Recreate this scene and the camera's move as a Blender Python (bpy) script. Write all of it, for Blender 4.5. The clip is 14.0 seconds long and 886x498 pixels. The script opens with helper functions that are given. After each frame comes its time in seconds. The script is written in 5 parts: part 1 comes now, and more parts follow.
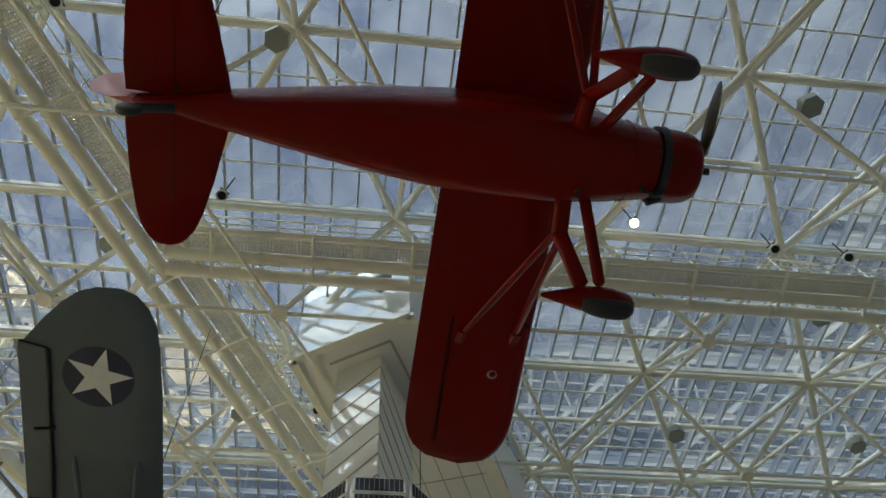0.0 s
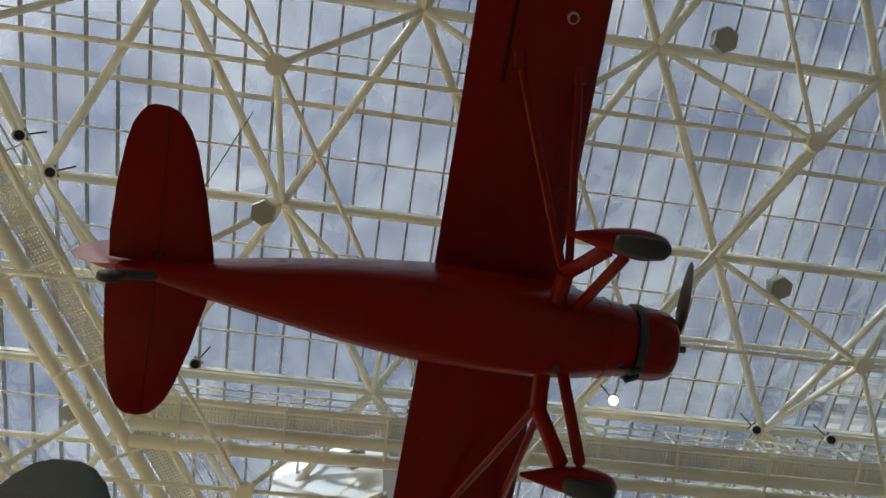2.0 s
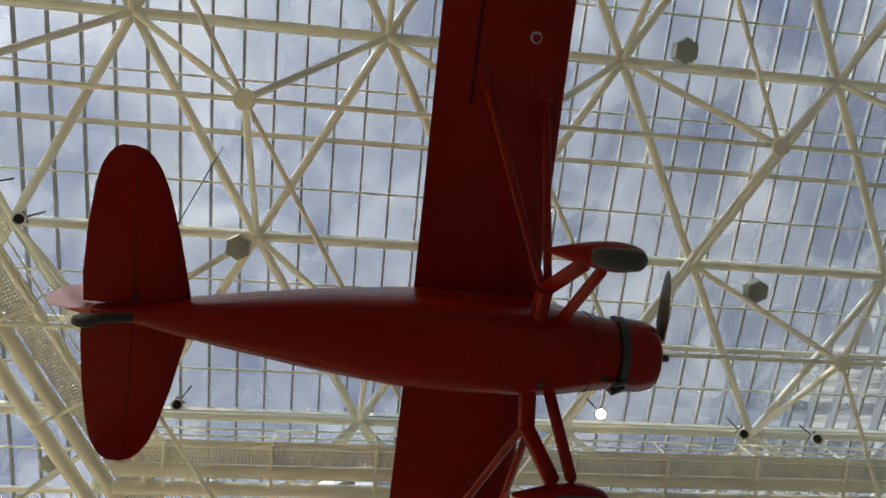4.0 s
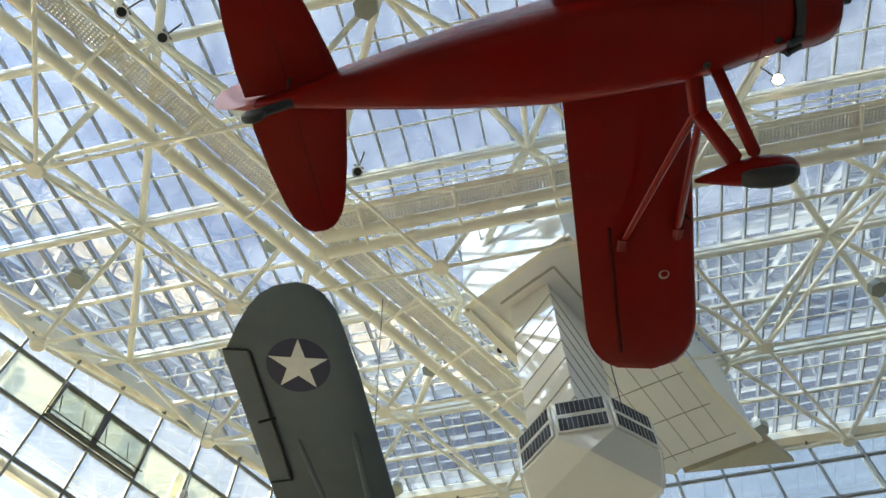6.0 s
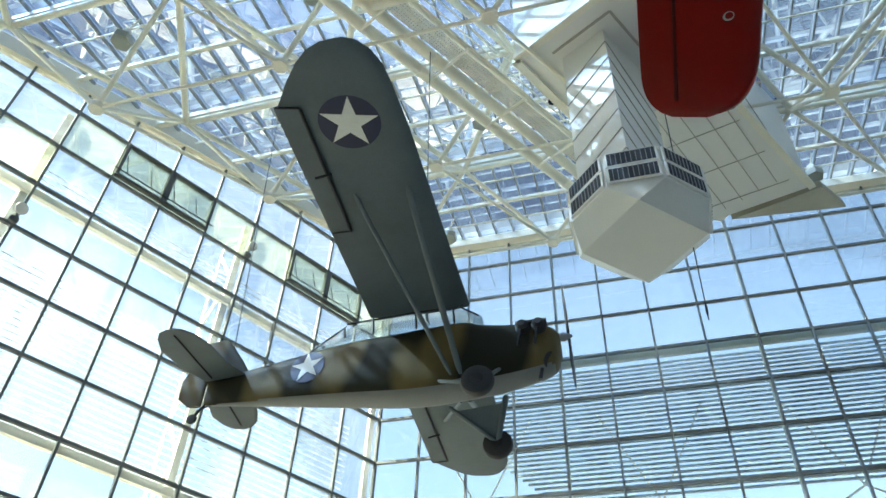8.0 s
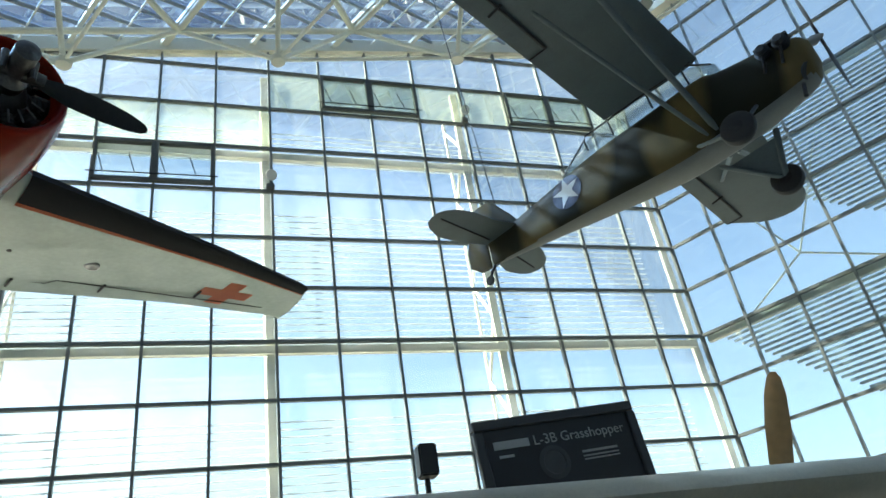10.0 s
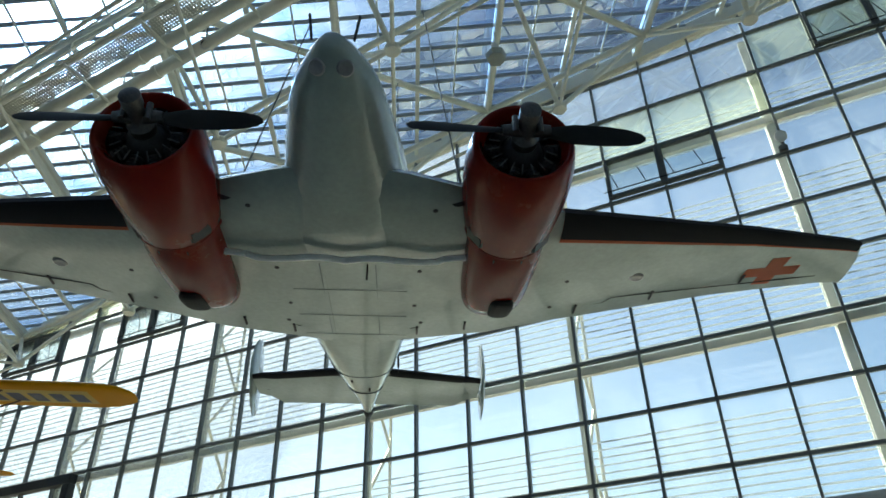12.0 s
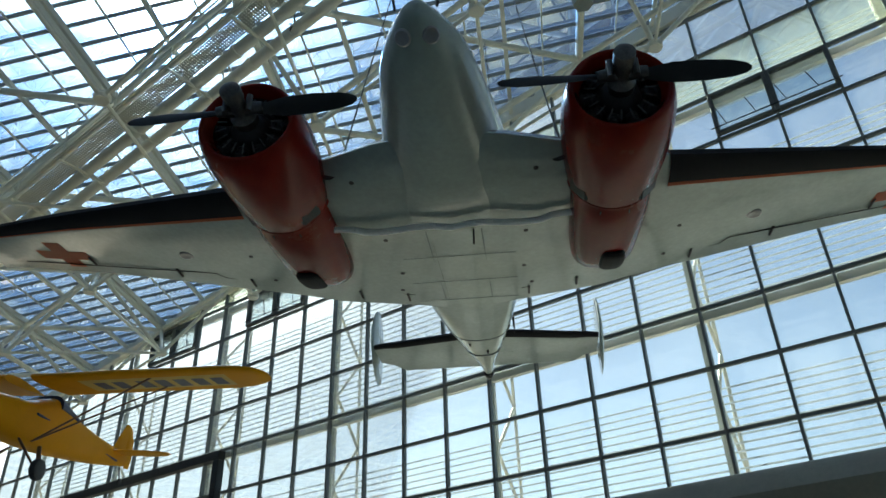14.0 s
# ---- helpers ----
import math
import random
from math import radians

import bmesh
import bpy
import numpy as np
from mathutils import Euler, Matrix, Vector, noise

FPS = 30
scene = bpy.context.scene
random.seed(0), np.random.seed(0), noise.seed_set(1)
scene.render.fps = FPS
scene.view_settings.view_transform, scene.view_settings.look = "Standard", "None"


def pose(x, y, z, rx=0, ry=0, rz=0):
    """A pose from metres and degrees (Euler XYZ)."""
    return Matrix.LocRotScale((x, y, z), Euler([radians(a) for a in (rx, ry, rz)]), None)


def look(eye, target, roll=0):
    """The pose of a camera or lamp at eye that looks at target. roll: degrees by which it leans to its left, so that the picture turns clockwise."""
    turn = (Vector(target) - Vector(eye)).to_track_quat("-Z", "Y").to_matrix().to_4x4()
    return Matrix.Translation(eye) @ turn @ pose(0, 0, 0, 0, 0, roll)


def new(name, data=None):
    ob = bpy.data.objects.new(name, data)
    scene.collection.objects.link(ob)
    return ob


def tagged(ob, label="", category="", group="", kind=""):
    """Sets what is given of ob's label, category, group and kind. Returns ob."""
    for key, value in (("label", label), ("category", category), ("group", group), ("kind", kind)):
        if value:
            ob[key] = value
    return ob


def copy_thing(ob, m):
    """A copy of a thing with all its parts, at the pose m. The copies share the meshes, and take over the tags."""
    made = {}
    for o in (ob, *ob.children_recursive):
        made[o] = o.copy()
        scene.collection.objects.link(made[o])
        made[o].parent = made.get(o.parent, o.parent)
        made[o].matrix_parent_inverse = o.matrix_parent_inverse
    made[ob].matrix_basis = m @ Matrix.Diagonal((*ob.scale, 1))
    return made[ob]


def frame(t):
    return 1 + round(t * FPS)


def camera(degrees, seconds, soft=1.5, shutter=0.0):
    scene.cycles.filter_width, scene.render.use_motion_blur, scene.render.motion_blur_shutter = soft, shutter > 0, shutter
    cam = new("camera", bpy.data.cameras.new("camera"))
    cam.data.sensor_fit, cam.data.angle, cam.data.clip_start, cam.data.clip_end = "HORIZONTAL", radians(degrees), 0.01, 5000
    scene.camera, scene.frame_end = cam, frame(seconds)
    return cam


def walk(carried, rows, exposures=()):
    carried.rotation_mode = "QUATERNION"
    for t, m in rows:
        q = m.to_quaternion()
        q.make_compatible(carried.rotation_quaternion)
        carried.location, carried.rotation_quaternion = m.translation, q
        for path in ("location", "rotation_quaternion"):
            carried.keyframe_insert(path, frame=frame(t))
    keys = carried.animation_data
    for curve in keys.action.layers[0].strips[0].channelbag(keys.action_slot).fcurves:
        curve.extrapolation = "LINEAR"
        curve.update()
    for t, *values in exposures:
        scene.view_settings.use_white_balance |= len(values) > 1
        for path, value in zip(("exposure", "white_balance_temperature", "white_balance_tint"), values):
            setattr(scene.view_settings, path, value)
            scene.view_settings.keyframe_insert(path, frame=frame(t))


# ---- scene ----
EYE = 1.65          # eye above the floor
cam = camera(61.14, 14.0)
ROWS = [
    (0, pose(0, 0, EYE, 156.16, 3.48, 22.11)),
    (0.5, pose(0, 0, EYE, 158.93, 3.10, 20.54)),
    (1, pose(0, 0, EYE, 161.10, 3.74, 19.86)),
    (1.5, pose(0, 0, EYE, 164.25, 4.22, 20.03)),
    (2, pose(0, 0, EYE, 169.20, 4.71, 20.51)),
    (2.2, pose(0, 0, EYE, 171.42, 5.07, 20.79)),
    (4.3, pose(0, 0, EYE, 171.01, 7.15, 24.88)),
    (4.5, pose(0, 0, EYE, 168.72, 7.08, 25.94)),
    (5, pose(0, 0, EYE, 160.69, 6.34, 30.47)),
    (5.5, pose(0, 0, EYE, 154.53, 2.60, 36.27)),
    (6, pose(0, 0, EYE, 151.66, 0.04, 40.64)),
    (6.5, pose(0, 0, EYE, 146.19, -1.79, 42.81)),
    (7, pose(0, 0, EYE, 140.37, -2.40, 43.19)),
    (7.2, pose(0, 0, EYE, 138.05, -2.69, 43.24)),
    (9.3, pose(0, 0, EYE, 125.58, 1.80, 50.14)),
    (9.5, pose(0, 0, EYE, 123.72, 3.77, 55.63)),
    (10, pose(0, 0, EYE, 121.15, 8.10, 74.28)),
    (10.5, pose(0, 0, EYE, 122.21, 9.23, 88.71)),
    (11, pose(0, 0, EYE, 123.97, 7.37, 104.26)),
    (11.5, pose(0, 0, EYE, 123.81, 3.82, 110.68)),
    (12, pose(0, 0, EYE, 124.01, 1.18, 116.20)),
    (12.5, pose(0, 0, EYE, 123.86, -0.94, 117.02)),
    (13, pose(0, 0, EYE, 123.68, -1.08, 117.81)),
    (13.5, pose(0, 0, EYE, 122.63, 1.66, 120.83)),
    (14, pose(0, 0, EYE, 121.35, 1.71, 126.13)),]
walk(cam, ROWS, exposures=[(0, 1.65, 9400, 8), (2.2, 1.98, 10800, 13), (4.3, 2.22, 11200, 14), (5.2, 2.58, 10400, 13), (7.2, 2.7, 7600, 4), (9.5, 2.42, 7000, 2), (10.5, 1.85, 6800, 1), (12, 1.42, 6700, 0), (14, 1.12, 6600, 0)])

# ---- daylight ----
SUN_EL, SUN_AZ = 44.1, -152.7       # azimuth from +y towards +x
sx, sy, sz = (math.cos(radians(SUN_EL)) * math.sin(radians(SUN_AZ)), math.cos(radians(SUN_EL)) * math.cos(radians(SUN_AZ)), math.sin(radians(SUN_EL)))
sun = new("sun", bpy.data.lights.new("sun", "SUN"))
sun.data.energy, sun.data.angle, sun.data.color = 5.0, radians(0.53), (1.0, 0.95, 0.86)
sun.matrix_world = look((sx * 60, sy * 60, sz * 60), (0, 0, 0))

world = bpy.data.worlds.new("sky")
scene.world = world
world.use_nodes = True
wn, wl = world.node_tree.nodes, world.node_tree.links
wn.clear()
w_out = wn.new("ShaderNodeOutputWorld")
w_bg = wn.new("ShaderNodeBackground")
w_sky = wn.new("ShaderNodeTexSky")
w_sky.sky_type, w_sky.sun_disc = "NISHITA", False
w_sky.sun_elevation, w_sky.sun_rotation = radians(SUN_EL), radians(SUN_AZ)
w_sky.air_density, w_sky.dust_density = 1.0, 1.6
w_tc = wn.new("ShaderNodeTexCoord")
w_map = wn.new("ShaderNodeMapping")
w_map.inputs["Scale"].default_value = (1.0, 1.0, 2.2)
w_noise = wn.new("ShaderNodeTexNoise")
w_noise.inputs["Scale"].default_value, w_noise.inputs["Detail"].default_value = 1.7, 3.0
w_noise.inputs["Roughness"].default_value = 0.5
w_ramp = wn.new("ShaderNodeValToRGB")
w_ramp.color_ramp.elements[0].position, w_ramp.color_ramp.elements[1].position = 0.45, 0.85
w_ramp.color_ramp.elements[1].color = (0.22, 0.22, 0.22, 1)
w_mix = wn.new("ShaderNodeMix")
w_mix.data_type = "RGBA"
w_mix.inputs["B"].default_value = (8.5, 8.8, 9.3, 1)
wl.new(w_tc.outputs["Generated"], w_map.inputs["Vector"])
wl.new(w_map.outputs["Vector"], w_noise.inputs["Vector"])
wl.new(w_noise.outputs["Fac"], w_ramp.inputs["Fac"])
wl.new(w_sky.outputs["Color"], w_mix.inputs["A"])
w_dot = wn.new("ShaderNodeVectorMath")
w_dot.operation = "DOT_PRODUCT"
w_dot.inputs[1].default_value = (sx, sy, sz)
wl.new(w_tc.outputs["Generated"], w_dot.inputs[0])
w_amt = wn.new("ShaderNodeMapRange")
w_amt.inputs["From Min"].default_value, w_amt.inputs["From Max"].default_value = 0.35, 0.85
w_amt.inputs["To Min"].default_value, w_amt.inputs["To Max"].default_value = 0.3, 2.8
wl.new(w_dot.outputs["Value"], w_amt.inputs["Value"])
w_cl = wn.new("ShaderNodeMath")
w_cl.operation, w_cl.use_clamp = "MULTIPLY", True
wl.new(w_ramp.outputs["Color"], w_cl.inputs[0])
wl.new(w_amt.outputs["Result"], w_cl.inputs[1])
wl.new(w_cl.outputs["Value"], w_mix.inputs["Factor"])
glow_in = w_mix.outputs["Result"]
for power, gain in ((40.0, 95.0), (1500.0, 1500.0)):
    w_max, w_pow, w_gain, w_add = (wn.new("ShaderNodeMath"), wn.new("ShaderNodeMath"), wn.new("ShaderNodeVectorMath"), wn.new("ShaderNodeVectorMath"))
    w_max.operation, w_pow.operation, w_gain.operation, w_add.operation = "MAXIMUM", "POWER", "SCALE", "ADD"
    w_max.inputs[1].default_value, w_pow.inputs[1].default_value = 0.0, power
    w_gain.inputs[0].default_value = (gain, gain * 0.97, gain * 0.92)
    wl.new(w_dot.outputs["Value"], w_max.inputs[0])
    wl.new(w_max.outputs["Value"], w_pow.inputs[0])
    wl.new(w_pow.outputs["Value"], w_gain.inputs["Scale"])
    wl.new(glow_in, w_add.inputs[0])
    wl.new(w_gain.outputs["Vector"], w_add.inputs[1])
    glow_in = w_add.outputs["Vector"]
wl.new(glow_in, w_bg.inputs["Color"])
wl.new(w_bg.outputs["Background"], w_out.inputs["Surface"])
w_bg.inputs["Strength"].default_value = 0.09

# ---- materials ----
def material(name, color, rough=0.5, metal=0.0, spec=0.5, grain=0.0, grain_scale=40.0, stain=0.0, stain_scale=1.5, stain_color=None, bump=0.0, coat=0.0, island=0.0):
    """A painted, metal or cloth surface with fine grain, larger stains and a little relief."""
    m = bpy.data.materials.new(name)
    m.use_nodes = True
    n, l = m.node_tree.nodes, m.node_tree.links
    b = n["Principled BSDF"]
    b.inputs["Roughness"].default_value, b.inputs["Metallic"].default_value = rough, metal
    b.inputs["Coat Weight"].default_value, b.inputs["Coat Roughness"].default_value = coat, 0.08
    b.inputs["Specular IOR Level"].default_value = spec
    tc = n.new("ShaderNodeTexCoord")
    base = n.new("ShaderNodeRGB")
    base.outputs[0].default_value = (*color, 1)
    out = base.outputs[0]
    if grain:
        t = n.new("ShaderNodeTexNoise")
        t.inputs["Scale"].default_value, t.inputs["Detail"].default_value = grain_scale, 4
        l.new(tc.outputs["Object"], t.inputs["Vector"])
        r = n.new("ShaderNodeMapRange")
        r.inputs["From Min"].default_value, r.inputs["From Max"].default_value = 0.3, 0.7
        r.inputs["To Min"].default_value, r.inputs["To Max"].default_value = 1 - grain, 1 + grain
        l.new(t.outputs["Fac"], r.inputs["Value"])
        mul = n.new("ShaderNodeVectorMath")
        mul.operation = "SCALE"
        l.new(out, mul.inputs[0])
        l.new(r.outputs["Result"], mul.inputs["Scale"])
        out = mul.outputs["Vector"]
    if stain:
        t2 = n.new("ShaderNodeTexNoise")
        t2.inputs["Scale"].default_value, t2.inputs["Detail"].default_value, t2.inputs["Roughness"].default_value = stain_scale, 6, 0.65
        l.new(tc.outputs["Object"], t2.inputs["Vector"])
        rr = n.new("ShaderNodeMapRange")
        rr.inputs["From Min"].default_value, rr.inputs["From Max"].default_value = 0.45, 0.72
        rr.inputs["To Max"].default_value = stain
        l.new(t2.outputs["Fac"], rr.inputs["Value"])
        mx = n.new("ShaderNodeMix")
        mx.data_type = "RGBA"
        mx.inputs["B"].default_value = (*(stain_color or [c * 0.5 for c in color]), 1)
        l.new(rr.outputs["Result"], mx.inputs["Factor"])
        l.new(out, mx.inputs["A"])
        out = mx.outputs["Result"]
        ro = n.new("ShaderNodeMapRange")
        ro.inputs["To Min"].default_value, ro.inputs["To Max"].default_value = max(0.02, rough - 0.1), min(1, rough + 0.12)
        l.new(t2.outputs["Fac"], ro.inputs["Value"])
        l.new(ro.outputs["Result"], b.inputs["Roughness"])
    l.new(out, b.inputs["Base Color"])
    if bump:
        t3 = n.new("ShaderNodeTexNoise")
        t3.inputs["Scale"].default_value, t3.inputs["Detail"].default_value = grain_scale * 0.6, 5
        l.new(tc.outputs["Object"], t3.inputs["Vector"])
        bp = n.new("ShaderNodeBump")
        bp.inputs["Strength"].default_value, bp.inputs["Distance"].default_value = bump, 0.01
        l.new(t3.outputs["Fac"], bp.inputs["Height"])
        l.new(bp.outputs["Normal"], b.inputs["Normal"])
    return m


def glazing(name, tint, gloss=0.09, film=0.0, film_color=(0.8, 0.85, 0.9), film_scale=0.6, wave=0.0, tint2=None, haze=0.0):
    """Thin flat glazing: clear, a mirror share of gloss, and a dusty film that scatters the light."""
    m = bpy.data.materials.new(name)
    m.use_nodes = True
    n, l = m.node_tree.nodes, m.node_tree.links
    n.clear()
    out = n.new("ShaderNodeOutputMaterial")
    tr = n.new("ShaderNodeBsdfTransparent")
    tr.inputs["Color"].default_value = (*tint, 1)
    if tint2:
        gp, nt = n.new("ShaderNodeNewGeometry"), n.new("ShaderNodeTexNoise")
        nt.inputs["Scale"].default_value, nt.inputs["Detail"].default_value, nt.inputs["Distortion"].default_value = 0.32, 2.0, 1.5
        l.new(gp.outputs["Position"], nt.inputs["Vector"])
        rt = n.new("ShaderNodeValToRGB")
        rt.color_ramp.elements[0].position, rt.color_ramp.elements[0].color = 0.36, (*tint, 1)
        rt.color_ramp.elements[1].position, rt.color_ramp.elements[1].color = 0.66, (*tint2, 1)
        l.new(nt.outputs["Fac"], rt.inputs["Fac"])
        l.new(rt.outputs["Color"], tr.inputs["Color"])
    gl = n.new("ShaderNodeBsdfGlossy")
    gl.inputs["Roughness"].default_value = 0.0
    fr = n.new("ShaderNodeFresnel")
    fr.inputs["IOR"].default_value = 1.5
    mul = n.new("ShaderNodeMath")
    mul.operation, mul.use_clamp = "MULTIPLY", True
    mul.inputs[1].default_value = gloss / 0.16
    l.new(fr.outputs["Fac"], mul.inputs[0])
    tc = n.new("ShaderNodeTexCoord")
    geo = n.new("ShaderNodeNewGeometry")
    mix = n.new("ShaderNodeMixShader")
    l.new(mul.outputs[0], mix.inputs["Fac"])
    l.new(gl.outputs[0], mix.inputs[2])
    if wave:
        nz = n.new("ShaderNodeTexNoise")
        nz.inputs["Scale"].default_value, nz.inputs["Detail"].default_value = 0.9, 2
        l.new(geo.outputs["Position"], nz.inputs["Vector"])
        bp = n.new("ShaderNodeBump")
        bp.inputs["Strength"].default_value, bp.inputs["Distance"].default_value = wave, 0.02
        l.new(nz.outputs["Fac"], bp.inputs["Height"])
        l.new(bp.outputs["Normal"], gl.inputs["Normal"])
    first = tr.outputs[0]
    if film:
        tl = n.new("ShaderNodeBsdfTranslucent")
        tl.inputs["Color"].default_value = (*film_color, 1)
        nz2 = n.new("ShaderNodeTexNoise")
        nz2.inputs["Scale"].default_value, nz2.inputs["Detail"].default_value, nz2.inputs["Distortion"].default_value = film_scale, 2.5, 0.8
        l.new(geo.outputs["Position"], nz2.inputs["Vector"])
        r = n.new("ShaderNodeMapRange")
        r.inputs["From Min"].default_value, r.inputs["From Max"].default_value = 0.35, 0.7
        r.inputs["To Min"].default_value, r.inputs["To Max"].default_value = film * 0.4, film
        l.new(nz2.outputs["Fac"], r.inputs["Value"])
        m2 = n.new("ShaderNodeMixShader")
        l.new(r.outputs["Result"], m2.inputs["Fac"])
        l.new(tr.outputs[0], m2.inputs[1])
        dust = tl.outputs[0]
        if haze:                                     # part of the dust scatters forward, round the sun
            rf, m3 = n.new("ShaderNodeBsdfRefraction"), n.new("ShaderNodeMixShader")
            rf.inputs["IOR"].default_value, rf.inputs["Roughness"].default_value = 1.15, 0.5
            rf.inputs["Color"].default_value = (1.0, 1.0, 1.0, 1)
            m3.inputs["Fac"].default_value = haze
            l.new(tl.outputs[0], m3.inputs[1])
            l.new(rf.outputs[0], m3.inputs[2])
            dust = m3.outputs[0]
        l.new(dust, m2.inputs[2])
        first = m2.outputs[0]
    l.new(first, mix.inputs[1])
    l.new(mix.outputs[0], out.inputs["Surface"])
    return m


CREAM = material("cream_paint", (0.84, 0.80, 0.67), 0.42, grain=0.05, stain=0.2, stain_color=(0.6, 0.55, 0.45))
WHITE = material("white_paint", (0.80, 0.78, 0.72), 0.5, grain=0.03, stain=0.2, stain_color=(0.6, 0.58, 0.52))
ALU = material("mullion_aluminium", (0.17, 0.18, 0.175), 0.45, 0.2, grain=0.1, stain=0.3)
ROOF_BAR = material("roof_bar_aluminium", (0.36, 0.36, 0.34), 0.45, 0.1, grain=0.1, stain=0.3)
DARK = material("black_rubber", (0.018, 0.018, 0.02), 0.6, grain=0.2, stain=0.4, stain_color=(0.026, 0.026, 0.027), bump=0.2)
RED = material("red_gloss_paint", (0.185, 0.005, 0.003), 0.22, spec=0.1, grain=0.05, stain=0.3, stain_color=(0.13, 0.003, 0.002), coat=0.09)
GREY = material("olive_grey_fabric", (0.092, 0.122, 0.138), 0.55, grain=0.06, stain=0.3)
OLIVE = material("olive_drab_fabric", (0.075, 0.068, 0.03), 0.5, grain=0.08, stain=0.75, stain_scale=0.9, stain_color=(0.16, 0.125, 0.05))
PALE = material("pale_grey_paint", (0.33, 0.395, 0.36), 0.2, grain=0.06, grain_scale=14, stain=0.55, stain_scale=1.3, stain_color=(0.25, 0.30, 0.27), bump=0.2, coat=0.55)
YELLOW = material("yellow_fabric", (0.64, 0.28, 0.004), 0.55, spec=0.06, grain=0.05, stain=0.3, stain_color=(0.5, 0.22, 0.01))
METAL = material("worn_steel", (0.35, 0.35, 0.36), 0.35, 0.9, grain=0.1, stain=0.3)
DIM_WALL = material("grey_wall_paint", (0.22, 0.22, 0.21), 0.7, grain=0.05, stain=0.2)
FLOOR = material("brown_carpet", (0.25, 0.225, 0.185), 0.9, grain=0.1, stain=0.4, bump=0.1)
GLASS = glazing("wall_glass", (0.85, 0.9, 0.91), 0.07, 0.07, wave=0.15)
GREEN_GLASS = glazing("green_glass", (0.86, 0.92, 0.85), 0.10, 0.22, (0.78, 0.84, 0.74))
ROOF_GLASS = glazing("roof_glass", (0.042, 0.10, 0.235), 0.09, 0.12, (0.42, 0.6, 0.84), 0.5, wave=0.3, tint2=(0.13, 0.19, 0.285), haze=0.3)

# ---- mesh helpers ----
def part(name, bm, mat, parent=None, label="", smooth=False, m=None):
    """Links a bmesh as one mesh object under a thing or part."""
    me = bpy.data.meshes.new(name)
    bmesh.ops.recalc_face_normals(bm, faces=bm.faces[:])
    bm.to_mesh(me)
    bm.free()
    for mm in (mat if isinstance(mat, (list, tuple)) else [mat]):
        me.materials.append(mm)
    if smooth:
        me.shade_smooth()
        me.set_sharp_from_angle(angle=radians(40))
    ob = new(name, me)
    ob.parent = parent
    if m is not None:
        ob.matrix_basis = m
    if label:
        ob["label"] = label
    return ob


def piece(name, me, parent, m):
    ob = new(name, me)
    ob.parent = parent
    ob.matrix_basis = m
    return ob


def box(bm, cx, cy, cz, lx, ly, lz, m=Matrix()):
    r = bmesh.ops.create_cube(bm, size=1, matrix=m @ Matrix.Translation((cx, cy, cz)) @ Matrix.Diagonal((lx, ly, lz, 1)))
    return r["verts"]


def span(p, q):
    """A pose at p whose z axis points at q, and the distance."""
    d = Vector(q) - Vector(p)
    return Matrix.Translation(p) @ d.to_track_quat("Z", "Y").to_matrix().to_4x4(), d.length


def tube(bm, p, q, r, r2=None, seg=10):
    m, ln = span(p, q)
    bmesh.ops.create_cone(bm, cap_ends=True, segments=seg, radius1=r, radius2=r if r2 is None else r2, depth=ln, matrix=m @ Matrix.Translation((0, 0, ln / 2)))


def skin(bm, rings, closed_ends=True):
    """Faces between rings of equal vertex count."""
    vs = [[bm.verts.new(p) for p in ring] for ring in rings]
    n = len(vs[0])
    for a, b in zip(vs, vs[1:]):
        for i in range(n):
            bm.faces.new((a[i], a[(i + 1) % n], b[(i + 1) % n], b[i]))
    if closed_ends:
        bm.faces.new(vs[0])
        bm.faces.new(vs[-1])


def body_rings(secs, n=28):
    """Fuselage rings across x: (x, y, z, half width, half height up, half height down, squareness)."""
    out = []
    for x, y, z, w, up, dn, e in secs:
        ring = []
        for i in range(n):
            a = 2 * math.pi * i / n
            c, s = math.cos(a), math.sin(a)
            k = 2.0 / e
            ring.append((x, y + w * math.copysign(abs(c) ** k, c), z + (up if s > 0 else dn) * math.copysign(abs(s) ** k, s)))
        out.append(ring)
    return out


def resample(secs, steps=5):
    """Smooth stations between given ones (Catmull-Rom on every column)."""
    a = np.array(secs, float)
    p = np.vstack([2 * a[0] - a[1], a, 2 * a[-1] - a[-2]])
    out = []
    for i in range(1, len(p) - 2):
        for j in range(steps):
            t = j / steps
            out.append(0.5 * (2 * p[i] + (p[i + 1] - p[i - 1]) * t + (2 * p[i - 1] - 5 * p[i] + 4 * p[i + 1] - p[i + 2]) * t * t + (3 * p[i] - p[i - 1] - 3 * p[i + 1] + p[i + 2]) * t ** 3))
    out.append(a[-1])
    return [tuple(r) for r in out]


FOIL = [(0, 0), (0.02, 0.22), (0.08, 0.42), (0.18, 0.58), (0.32, 0.64), (0.5, 0.55), (0.7, 0.36), (0.88, 0.15), (1, 0.02),
        (1, -0.02), (0.88, -0.10), (0.7, -0.2), (0.5, -0.28), (0.32, -0.33), (0.18, -0.34), (0.08, -0.28), (0.02, -0.15)]


def wing_rings(secs):
    """Wing rings across y: (y, x of the leading edge, chord, z, thickness)."""
    return [[(xl - c * u, y, z + th * v) for u, v in FOIL] for y, xl, c, z, th in secs]


def fin_rings(secs):
    """Upright surface: (z, x of the leading edge, chord, thickness)."""
    return [[(xl - c * u, th * v, z) for u, v in FOIL] for z, xl, c, th in secs]


